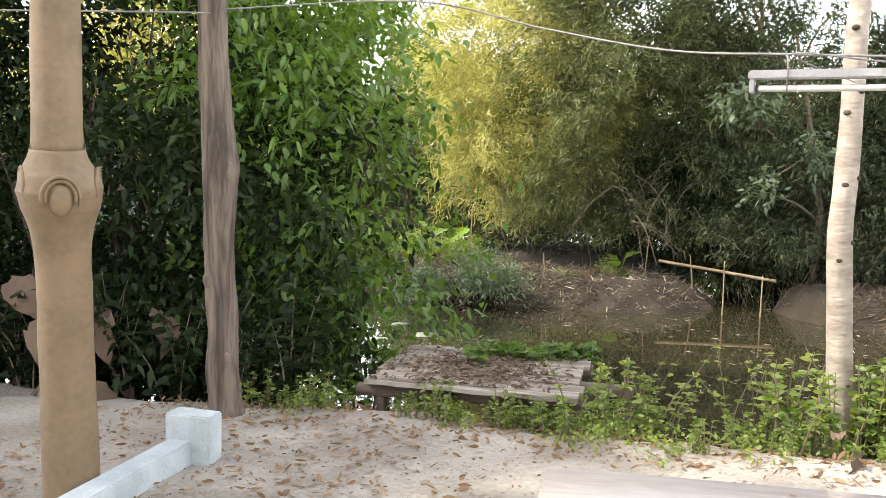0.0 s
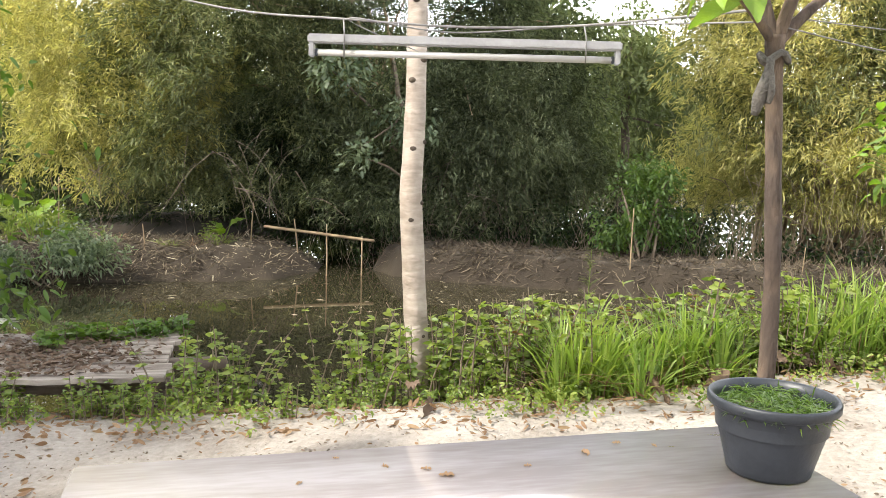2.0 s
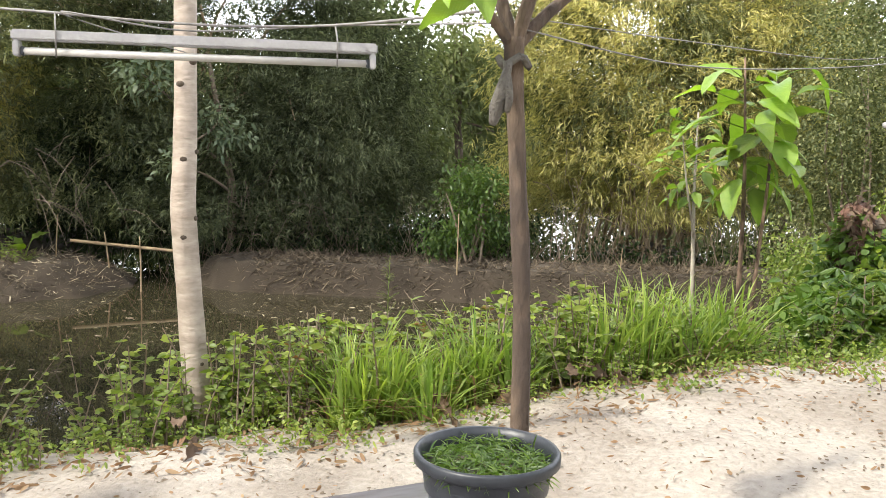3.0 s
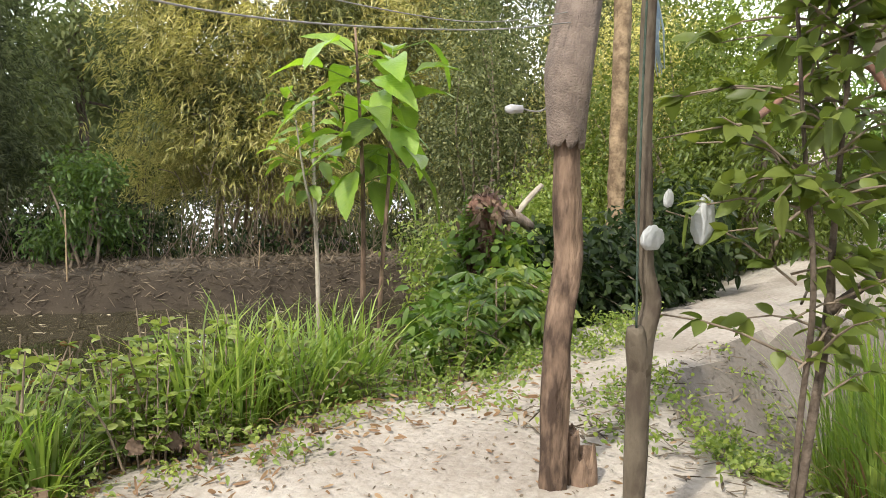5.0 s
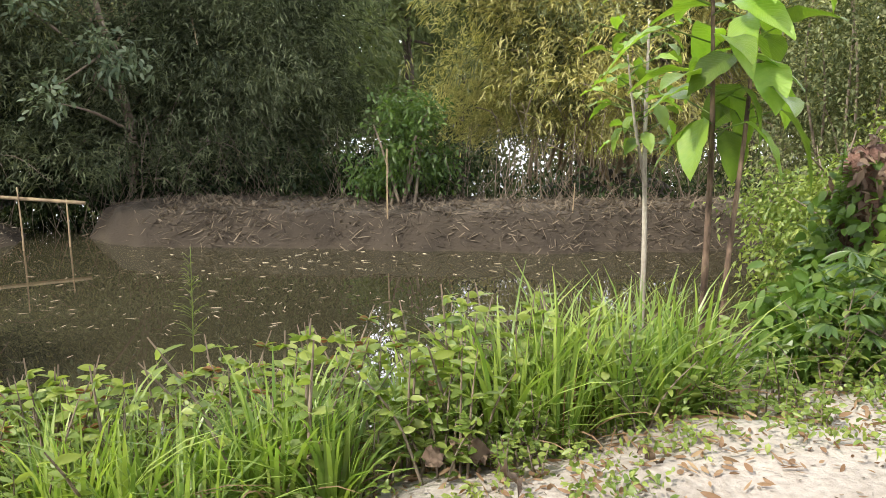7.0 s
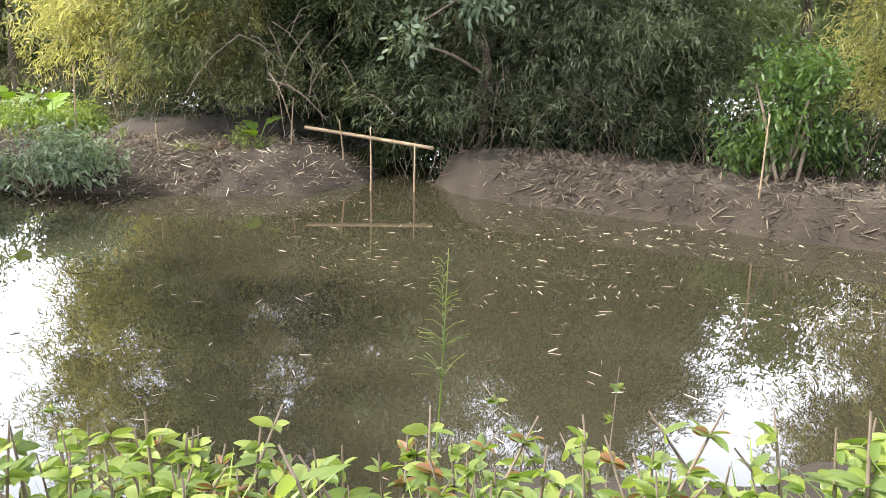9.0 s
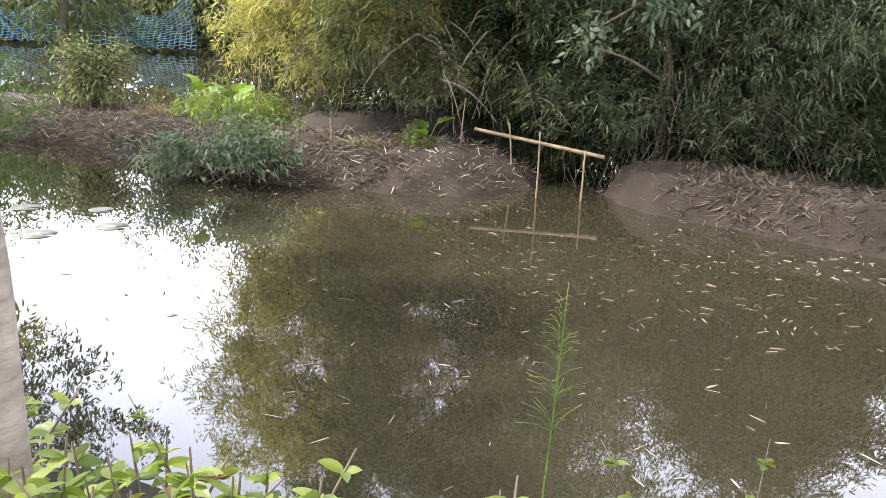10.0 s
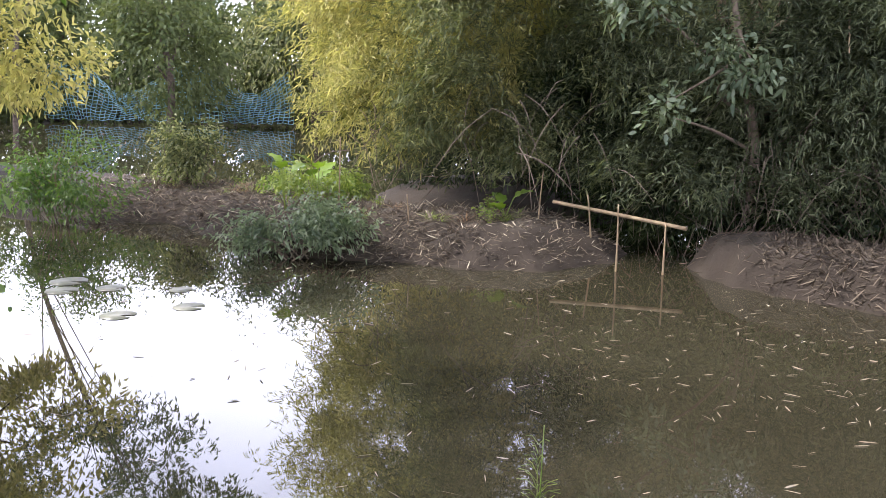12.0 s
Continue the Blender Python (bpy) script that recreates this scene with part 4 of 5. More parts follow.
spine, girth = smooth_line([(3.81, 2.585, 1.50), (3.82, 2.59, 1.6), (3.845, 2.6, 1.74), (3.91, 2.63, 1.88), (4.02, 2.68, 2.1)], [0.062, 0.068, 0.080, 0.078, 0.076], 16)
for i, (p, r) in enumerate(zip(spine, girth)):
    for k in range(seg):
        w = 2 * math.pi * k / seg
        fold = 1 + 0.10 * noise.noise((math.cos(w) * 2.2, math.sin(w) * 2.2, i * 0.12)) + 0.05 * math.sin(5 * w + 0.4 * i)
        torn = (0.055 * noise.noise((math.cos(w) * 3.1, math.sin(w) * 3.1, 7.0)) + 0.03 * noise.noise((math.cos(w) * 9, math.sin(w) * 9, 2.0))) * max(0, 1 - i / 4)
        wv.append((p[0] + r * fold * math.cos(w), p[1] + r * fold * math.sin(w), p[2] + torn))
wf = [(i * seg + k, i * seg + (k + 1) % seg, (i + 1) * seg + (k + 1) % seg, (i + 1) * seg + k) for i in range(15) for k in range(seg)]
wrap = mesh_ob("wrap", wv, wf, M["sack"], post, "ragged grey-brown sacking", smooth=True)
thick = wrap.modifiers.new("cloth", "SOLIDIFY")
thick.thickness = 0.004
for k, (r0, top) in enumerate(((0.05, 0.42), (0.035, 0.50))):
    bx, by = 3.86 - 0.03 * k, 2.495 + 0.035 * k
    v, f = tube_mesh([(bx, by, 0.26), (bx, by, 0.34), (bx + 0.005, by, top - 0.05), (bx + 0.005, by, top)], [r0, r0 * 0.97, r0 * 0.9, r0 * 0.75], 14, 0.3)
    v = [p + Vector((0, 0, 0.035 * R.normal() if i >= 42 else 0)) for i, p in enumerate(v)]
    mesh_ob("stub", v, f, M["brown_bark"], post, "short broken split stub", smooth=False)
dark = empty("wooden_pole", (3.5, 2.1, 0.3), "dark crooked pole with a cut branch stub", "pole")
bar("shaft", [(3.48, 2.06, 0.2), (3.50, 2.08, 0.6), (3.51, 2.085, 0.92), (3.56, 2.085, 1.06), (3.535, 2.10, 1.2), (3.55, 2.13, 1.6), (3.60, 2.16, 2.1)], [0.034, 0.032, 0.035, 0.029, 0.024, 0.022, 0.020], M["pole_bark"], dark, seg=14, rings=44, wobble=0.2)
bar("stub", [(3.51, 2.085, 0.86), (3.485, 2.085, 0.95), (3.475, 2.085, 1.0)], [0.034, 0.032, 0.024], M["pole_bark"], dark, seg=10, rings=6)
rope = upright("rope", "thin dark green rope hanging on the pole stub", "rope", [(3.472, 2.08, 1.0), (3.465, 2.085, 1.3), (3.48, 2.1, 1.7), (3.50, 2.11, 2.2)], [0.0035] * 4, "rope", 6, 16, 0)
string = empty("string_bundle", (3.66, 2.2, 1.8), "blue-grey plastic string tuft hanging from the pole", "string")
for strand in [([(3.64 + 0.02 * R.normal(), 2.18, 2.0), (3.66 + 0.025 * R.normal(), 2.18, 1.85), (3.66 + 0.03 * R.normal(), 2.17, 1.70 + 0.06 * R.random())], [0.004, 0.004, 0.002]) for i in range(24)]:
    bar("strand", *strand, M["blue_string"], string, seg=4)
upright("tree", "straight tan trunk at the far end of the track", "tree", [(8.6, 5.35, -0.1), (8.62, 5.37, 1.0), (8.66, 5.4, 2.6), (8.7, 5.42, 4.2)], [0.092, 0.084, 0.08, 0.072], "tan_rough", 14, 24, 0.25)

# ---- the small tree beside the track ----
rt = empty("tree", (4.07, 1.83, 0.3), "small leafy tree with thin forked dark stems", "tree")
lines = [([(4.07, 1.84, 0.2), (4.08, 1.83, 0.7), (4.02, 1.80, 1.1), (4.0, 1.86, 1.6), (4.05, 1.95, 2.2)], [0.011, 0.010, 0.009, 0.007, 0.005]),
         ([(4.08, 1.83, 0.25), (4.12, 1.80, 0.75), (4.14, 1.79, 1.02), (4.10, 1.78, 1.25), (4.05, 1.75, 2.0)], [0.017, 0.015, 0.016, 0.010, 0.005]),
         ([(4.14, 1.79, 1.0), (4.22, 1.70, 1.1), (4.32, 1.60, 1.22)], [0.018, 0.015, 0.012])]
for p, r in lines:
    bar("stem", p, r, M["dark_bark"], rt, seg=10, rings=20, wobble=0.25)
tw, P, D = [], [], []
for i in range(125):
    b = np.array([4.07 + R.normal() * 0.03, 1.81 + R.normal() * 0.04, 0.65 + 1.6 * R.random() ** 0.6])
    d = unit(np.array([R.normal(), R.normal(), R.uniform(-0.1, 0.5)]))
    t = b + d * R.uniform(0.15, 0.58)
    pts, rad = smooth_line([b, (b + t) / 2 + np.array([0, 0, 0.04]), t], [0.005, 0.004, 0.002], 6)
    tw.append((pts, rad))
    for j in range(9):
        P.append(pts[R.integers(1, 6)])
        D.append(unit(d + R.normal(size=3) * 0.7))
tagged(many_bars("twig_tangle", tw, M["twig"], rt), kind="stuff")
leaves("foliage", np.array(P), np.array(D), 0.095 * R.uniform(0.5, 1.2, len(P)), 0.05, M["olive_leaf"], rt, bend=0.35)
upright("branch", "pale leaning cut branch above the small tree", "branch", [(4.55, 1.98, 2.3), (4.6, 1.88, 1.95), (4.68, 1.78, 1.7), (4.8, 1.68, 1.35)], [0.03, 0.032, 0.035, 0.035], "pale_twig", 12, 20, 0.2)
upright("dead_tree", "rusty red dead tree bent over beyond the track", "tree", [(7.7, 2.3, -0.4), (7.75, 2.5, 1.2), (7.5, 2.85, 2.05), (6.4, 3.1, 1.62)], [0.035, 0.032, 0.03, 0.022], "red_wood", 9, 24, 0.4)


def plastic_bag(at, size, label, seed):
    bm = bmesh.new()
    bmesh.ops.create_icosphere(bm, subdivisions=4, radius=1)
    for v in bm.verts:
        n = noise.noise(v.co * 2.2 + Vector((seed, 0, 0))) * 0.12 + noise.noise(v.co * 5 + Vector((seed, 3, 0))) * 0.05
        c = [math.copysign(abs(k) ** 0.7, k) for k in v.co]
        gather = 1 - 0.45 * max(0.0, c[2]) ** 2 + 0.06 * math.sin(c[0] * 9 + seed)
        v.co = Vector((c[0] * gather, c[1] * gather, c[2]))
        v.co = Vector(at) + Vector((v.co.x * size[0], v.co.y * size[1], v.co.z * size[2])) * (1 + n)
    return tagged(part("plastic_bag", bm, M["bag"], None), label, "bag")


plastic_bag((3.76, 2.04, 1.29), (0.046, 0.024, 0.075), "white plastic bag hung bulging on a twig", 1.0)
plastic_bag((3.50, 2.06, 1.255), (0.055, 0.014, 0.034), "crumpled white plastic scrap caught on a twig", 5.0)
plastic_bag((3.60, 2.07, 1.36), (0.022, 0.008, 0.026), "small torn white plastic scrap on a twig", 9.0)

# ---- saplings with big leaves ----
def sapling(base, height_to, label, n, L, W, crown_from, trunks):
    t = empty("sapling", base, label, "sapling")
    for pts, rad, mat in trunks:
        bar("stem", pts, rad, M[mat], t, seg=8, rings=16, wobble=0.15)
    ax = np.array(trunks[0][0][-1])
    for i in range(n):
        k = i / (n - 1)
        z = crown_from + (height_to - crown_from) * k
        yaw = i * 137.5 + R.uniform(-20, 20)
        stalk = R.uniform(0.08, 0.22)
        b = ax * 1.0
        b = np.array([np.interp(z, [p[2] for p in trunks[i % len(trunks)][0]], [p[0] for p in trunks[i % len(trunks)][0]]),
                      np.interp(z, [p[2] for p in trunks[i % len(trunks)][0]], [p[1] for p in trunks[i % len(trunks)][0]]), z])
        e = b + np.array([math.cos(radians(yaw)), math.sin(radians(yaw)), 0.35]) * stalk
        bar("stalk", [b, e], [0.004, 0.003], M["fresh_leaf"], t, seg=5)
        big_leaf_mesh(L * R.uniform(0.75, 1.15), W * R.uniform(0.85, 1.1), M["big_leaf"], t, "leaf", e, yaw, R.uniform(-52, 18) + 18 * k, R.uniform(0.3, 0.65), R.uniform(-25, 25), 0.006)
    return t


sapling((4.72, 4.62, -0.3), 1.98, "young tree with very large bright green leaves", 40, 0.32, 0.155, 1.2,
        [([(4.70, 4.60, -0.4), (4.66, 4.56, 0.6), (4.66, 4.57, 1.3), (4.60, 4.57, 2.1)], [0.019, 0.017, 0.013, 0.006], "brown_bark"),
         ([(4.76, 4.56, -0.4), (4.76, 4.52, 0.6), (4.80, 4.50, 1.3), (4.82, 4.5, 1.95)], [0.016, 0.014, 0.011, 0.005], "brown_bark")])
sapling((5.35, 5.85, -0.5), 1.75, "slender sapling with small yellow-green leaves", 46, 0.14, 0.085, 1.0,
        [([(5.32, 5.80, -0.7), (5.33, 5.80, 0.3), (5.28, 5.78, 1.1), (5.25, 5.75, 1.8)], [0.02, 0.018, 0.014, 0.006], "pale_twig"),
         ([(5.30, 5.78, 0.8), (5.1, 5.66, 1.2), (4.98, 5.6, 1.6)], [0.012, 0.009, 0.004], "pale_twig")])

# ---- stump with fern, bank shrubs on the right ----
stump = empty("tree_stump", (5.65, 4.5, 0.0), "broken reddish rotten stump overgrown with vines", "stump")
bar("trunk", [(5.68, 4.5, -0.3), (5.66, 4.5, 0.3), (5.64, 4.49, 0.8), (5.62, 4.48, 1.06), (5.60, 4.47, 1.14)], [0.2, 0.14, 0.085, 0.09, 0.035], M["stump_wood"], stump, seg=16, rings=34, wobble=0.9)
bar("branch", [(5.66, 4.46, 0.95), (5.8, 4.40, 1.0), (5.95, 4.34, 0.92)], [0.05, 0.045, 0.03], M["grey_bark"], stump, seg=10, rings=10, wobble=0.4)
bar("branch", [(5.78, 4.4, 0.95), (5.95, 4.38, 1.1), (6.05, 4.34, 1.2)], [0.022, 0.02, 0.016], M["pale_twig"], stump, seg=8, rings=8, wobble=0.2)
P, D = crown_points(420, (5.66, 4.46, 0.35), (0.34, 0.3, 0.6), 0.7, -0.4, -0.2, 2.0)
Q, W3, l, w = sprays(P, D, 4, 0.085, 0.05, 0.7, 0.2, 0.05)
leaves("vine", Q, W3, l, w, M["fresh_leaf"], stump, "green climbing vine leaves")
P, D = crown_points(90, (5.62, 4.46, 0.92), (0.12, 0.11, 0.26), 0.6, 0.4, -0.3, 2.0)
Q, W3, l, w = sprays(P, D, 4, 0.07, 0.03, 0.7, 0.6, 0.04)
leaves("dead_foliage", Q, W3, l, w, M["wilted"], stump, "reddish dead leaves")
fern = empty("fern", (5.48, 4.52, 0.85), "upright bright green fern on the stump", "fern")
for x, h in ((5.46, 0.42), (5.51, 0.3)):
    bar("stalk", [(x, 4.5, 0.75), (x - 0.02, 4.48, 0.75 + h * 0.6), (x - 0.04, 4.46, 0.75 + h)], [0.005, 0.004, 0.002], M["fresh_leaf"], fern, seg=5, rings=8)
    zz = np.repeat(np.linspace(0.08, 1.0, 22), 2)
    P = np.stack([x - 0.04 * zz, 4.5 - 0.04 * zz, 0.75 + h * zz], 1)
    D = np.stack([np.tile([1, -1], 22) * 1.0, np.full(44, -0.2), np.full(44, 0.15)], 1)
    leaves("frond", P, D, 0.11 * (1.08 - zz), 0.022, M["fresh_leaf"], fern)
for x, y, z, r, mat, n, label in (
        (5.0, 4.15, 0.3, (0.35, 0.3, 0.35), "fresh_leaf", 330, "leafy green shrub on the bank below the stump"),
        (5.45, 4.05, 0.35, (0.38, 0.3, 0.42), "weed_leaf", 360, "tangled green shrub beside the track"),
        (6.2, 4.3, 0.45, (0.5, 0.4, 0.5), "dark_shaded_leaf", 420, "dark green shrub beside the track"),
        (6.9, 4.3, 0.5, (0.6, 0.45, 0.5), "dark_shaded_leaf", 460, "dark green shrub beside the track"),
        (7.8, 4.3, 0.6, (0.7, 0.5, 0.6), "dark_shaded_leaf", 480, "dark green shrub beside the track")):
    clump("shrub", (x, y, ground_at(x, y) - 0.02), label, "shrub", [((x, y, z), r)], mat, n, 5, 0.10, 0.042, stems=12, shell=0.3, low=-0.4, limb_r=0.01, jitter=0.05, group="bank shrubs")
# green slope of vines beyond the track
for i, (x, y, w, h, mat) in enumerate(((9.5, 7.2, 1.7, 2.4, "weed_leaf"), (11.5, 6.2, 2.0, 3.4, "olive_leaf"), (10.2, 4.6, 1.3, 2.0, "olive_leaf"), (13.0, 5.0, 2.2, 4.2, "weed_leaf"),
                                        (11.0, 2.8, 1.8, 3.2, "fresh_leaf"), (13.8, 8.2, 2.4, 4.6, "bamboo_sunlit"), (9.2, 2.0, 1.2, 2.0, "dark_shaded_leaf"), (12, 0.0, 2.4, 3.6, "fresh_leaf"), (11.6, 9.4, 1.8, 5.2, "bamboo_leaf"), (14.5, 10.5, 2.6, 6.0, "far_leaf"))):
    g = ground_at(x, y)
    clump("bush", (x, y, g - 0.02), "tall bank of vine-covered bushes beyond the track", "bush", [((x, y, g + h * 0.45), (w, w * 0.7, h * 0.6))], mat, int(1900 * w), 6, 0.075, 0.036,
          stems=12, shell=0.5, low=g - 0.1, limb_r=0.025, group="vine bushes", jitter=0.1)

# ---- table with the potted grass ----
table = empty("table", (0.45, 1.44, 0.0), "low-gloss grey-brown laminate table with scattered dry bits", "table")
part("tabletop", box_bm((1.58, 0.70, 0.03), (0.45, 1.43, 0.735), 0.006), M["table_top"], table)
for x in (-0.26, 1.16):
    for y in (1.16, 1.70):
        g = ground_at(x, y)
        part("leg", box_bm((0.05, 0.05, 0.72 - g), (x, y, (0.72 + g) / 2), 0.004), M["beam"], table)
part("rail", box_bm((1.38, 0.025, 0.07), (0.45, 1.70, 0.685), 0.003), M["beam"], table)
part("rail", box_bm((1.38, 0.025, 0.07), (0.45, 1.16, 0.685), 0.003), M["beam"], table)

pot = empty("plant_pot", (1.13, 1.485, 0.75), "black plastic plant pot full of feathery grass on the table", "pot")
prof = [(0.086, 0.752), (0.0895, 0.756), (0.093, 0.77), (0.105, 0.815), (0.117, 0.86), (0.1245, 0.889), (0.127, 0.8955), (0.133, 0.898), (0.139, 0.903), (0.1395, 0.918), (0.136, 0.923), (0.129, 0.921), (0.124, 0.905), (0.118, 0.85)]
seg = 56
v = [(1.13 + r * math.cos(2 * math.pi * k / seg), 1.485 + r * math.sin(2 * math.pi * k / seg), z) for r, z in prof for k in range(seg)]
f = [(i * seg + k, i * seg + (k + 1) % seg, (i + 1) * seg + (k + 1) % seg, (i + 1) * seg + k) for i in range(len(prof) - 1) for k in range(seg)]
mesh_ob("body", v, f + [tuple(range(seg - 1, -1, -1))], M["black_plastic"], pot, smooth=True)
v = [(1.13 + 0.121 * math.cos(2 * math.pi * k / 32), 1.485 + 0.121 * math.sin(2 * math.pi * k / 32), 0.885) for k in range(32)]
mesh_ob("soil", v + [(1.13, 1.485, 0.893)], [(k, (k + 1) % 32, 32) for k in range(32)], M["soil"], pot)
n = 1100
a, rr = R.uniform(0, 2 * math.pi, n), 0.115 * np.sqrt(R.random(n))
P = np.stack([1.13 + rr * np.cos(a), 1.485 + rr * np.sin(a), 0.888 + 0.02 * R.random(n)], 1)
D = np.stack([R.normal(size=n), R.normal(size=n), R.uniform(0.1, 0.9, n)], 1)
leaves("grass", P, D, R.uniform(0.02, 0.055, n), 0.0035, M["mid_leaf"], pot, "fine green and straw grass", bend=0.4)

for x, y, s in ((0.44, 1.58, 1.0), (0.40, 1.62, 0.7), (0.77, 1.67, 0.9), (0.30, 1.66, 0.5), (0.88, 1.70, 0.6), (0.95, 1.66, 0.5), (0.62, 1.60, 0.5), (0.12, 1.60, 0.45), (0.2, 1.72, 0.4)):
    dl = empty("dry_leaf", (x, y, 0.752), "small curled dry leaf lying on the table", "leaf", "leaves on the table")
    big_leaf_mesh(0.035 * s, 0.018 * s, M["dry_leaf"], dl, "blade", (x, y, 0.753), R.uniform(0, 360), 5, 0.1, R.uniform(-12, 12), 0.003)

# ---- concrete rail lying on the sand ----
rail = empty("concrete_post", (-2.25, 3.7, -0.1), "pale blue-grey concrete post with a flared foot lying on the sand", "post")
tilt = Euler((0, 0, radians(-5))).to_matrix().to_4x4()
part("shaft", box_bm((0.13, 1.5, 0.13), (-2.33, 2.98, -0.035), 0.006, tilt), M["concrete"], rail, smooth=False)
bm = box_bm((0.25, 0.13, 0.26), (-2.22, 3.78, 0.03), 0.008, tilt)
part("foot", bm, M["concrete"], rail, smooth=False)

# ---- plank landing over the water ----
deck = empty("landing_stage", (-1.0, 5.6, 0.0), "weathered grey plank landing over the pond with leaf litter", "landing")
edges = np.linspace(0, 1, 8)
for i in range(7):
    t0, t1 = edges[i] + 0.006, edges[i + 1] - 0.006
    l0, l1 = Vector((-1.69, 5.04, 0)).lerp(Vector((-1.60, 6.20, 0)), t0), Vector((-1.69, 5.04, 0)).lerp(Vector((-1.60, 6.20, 0)), t1)
    r0, r1 = Vector((-0.34, 4.94, 0)).lerp(Vector((-0.28, 6.22, 0)), t0), Vector((-0.34, 4.94, 0)).lerp(Vector((-0.28, 6.22, 0)), t1)
    o = R.uniform(-0.03, 0.03)
    z = 0.05 + R.uniform(-0.006, 0.008)
    nn = 12
    v, f = [], []
    for k in range(nn + 1):
        t = k / nn
        sag = 0.003 * math.sin(k * 1.7 + i) + 0.0015 * R.normal()
        for p, q in ((l0, r0), (l1, r1)):
            c = p.lerp(q, t) + Vector((o, 0.004 * R.normal(), z + sag))
            v += [c, c - Vector((0, 0, 0.028))]
    for k in range(nn):
        b = 4 * k
        f += [(b, b + 4, b + 6, b + 2), (b + 1, b + 3, b + 7, b + 5), (b, b + 1, b + 5, b + 4), (b + 2, b + 6, b + 7, b + 3)]
    f += [(0, 2, 3, 1), (4 * nn, 4 * nn + 1, 4 * nn + 3, 4 * nn + 2)]
    mesh_ob("plank", v, f, M["plank"], deck)
for x0, y, x1, z in ((-1.75, 5.14, -0.30, -0.03), (-1.70, 5.52, 0.02, -0.02), (-1.66, 6.08, -0.25, -0.03)):
    part("beam", box_bm((x1 - x0, 0.08, 0.07), ((x0 + x1) / 2, y, z), 0.006), M["beam"], deck)
for x, y in ((-1.6, 5.16), (-0.42, 5.10), (-1.52, 6.05), (-0.38, 6.05), (-0.40, 5.52)):
    g = ground_at(x, y) - 0.1
    bar("pile", [(x, y, g), (x + 0.01, y, g / 2), (x, y, -0.06)], [0.05, 0.048, 0.046], M["beam"], deck, seg=10, rings=8, wobble=0.15)

# ---- hanging batten light and wires ----
A, B = Vector((0.31, 3.39, 1.80)), Vector((1.48, 3.07, 1.80))
ux = (B - A).normalized()
turn = Matrix((ux, Vector((-ux.y, ux.x, 0)), Vector((0, 0, 1)))).transposed().to_4x4()
C = (A + B) / 2
lamp = empty("batten_light", C, "white fluorescent batten light hung outdoors on wires, unlit", "light")
part("housing", box_bm((1.22, 0.045, 0.036), C + Vector((0, 0, 0.022)), 0.006, turn), M["steel_white"], lamp, smooth=False)
for e in (A, B):
    s = 1 if e is A else -1
    part("end_cap", box_bm((0.022, 0.04, 0.052), e + ux * s * 0.012 + Vector((0, 0, -0.022)), 0.004, turn), M["steel_white"], lamp, smooth=False)
    part("socket", box_bm((0.012, 0.03, 0.03), e + ux * s * 0.03 + Vector((0, 0, -0.03)), 0.003, turn), M["black_plastic"], lamp, "black lamp socket", smooth=False)
bar("tube", [A + ux * 0.03 + Vector((0, 0, -0.03)), B - ux * 0.03 + Vector((0, 0, -0.03))], [0.013, 0.013], M["tube"], lamp, "milky glass tube", seg=14)
for t in (0.11, 0.88):
    p = A.lerp(B, t)
    bar("tie", [p + Vector((0, -0.028, -0.05)), p + Vector((0, -0.028, 0.045)), p + Vector((0, 0, 0.10))], [0.003] * 3, M["cable"], lamp, "wire tie", seg=6)


def wire(points, r, label, mat="cable"):
    return upright("wire", label, "wire", points, [r] * len(points), mat, 6, 36, 0)


h1, h2 = A.lerp(B, 0.11) + Vector((0, 0, 0.10)), A.lerp(B, 0.88) + Vector((0, 0, 0.10))
wire([(-2.42, 4.5, 2.27), (-1.3, 4.55, 2.32), (-0.62, 4.4, 2.16), (0.0, 3.8, 1.97), h1, (0.9, 3.22, 1.88), h2, (1.54, 2.2, 1.86)], 0.0045, "grey twin cable sagging between the trees")
wire([(-6.5, 5.2, 2.40), (-3.66, 4.31, 2.24), (-2.46, 4.48, 2.25)], 0.005, "thin pale wire strung to the grey trunk")
wire([(1.15, 5.10, 1.95), h1 + Vector((0.02, 0, 0)), (0.85, 3.25, 1.86), h2 + Vector((0, 0.02, 0)), (1.5, 2.22, 1.82)], 0.003, "thin wire tied along the light")
wire([(1.56, 2.15, 1.80), (2.3, 2.35, 1.76), (3.2, 2.5, 1.82), (3.9, 2.62, 1.92)], 0.0022, "pale cable strung between tree and post")
wire([(1.57, 2.2, 1.84), (2.4, 2.5, 1.86), (3.3, 2.6, 1.86), (3.92, 2.64, 1.96)], 0.0018, "thin second cable strung to the post")
bulb = empty("hanging_socket", (3.70, 2.72, 1.62), "white lamp socket hanging on a thin flex from the post", "lamp")
bar("flex", [(3.88, 2.6, 1.9), (3.80, 2.62, 1.74), (3.79, 2.66, 1.62), (3.72, 2.71, 1.62)], [0.003] * 4, M["cable"], bulb, seg=6, rings=16)
bar("socket", [(3.725, 2.705, 1.618), (3.69, 2.73, 1.618), (3.675, 2.74, 1.616)], [0.013, 0.016, 0.01], M["steel_white"], bulb, seg=12)

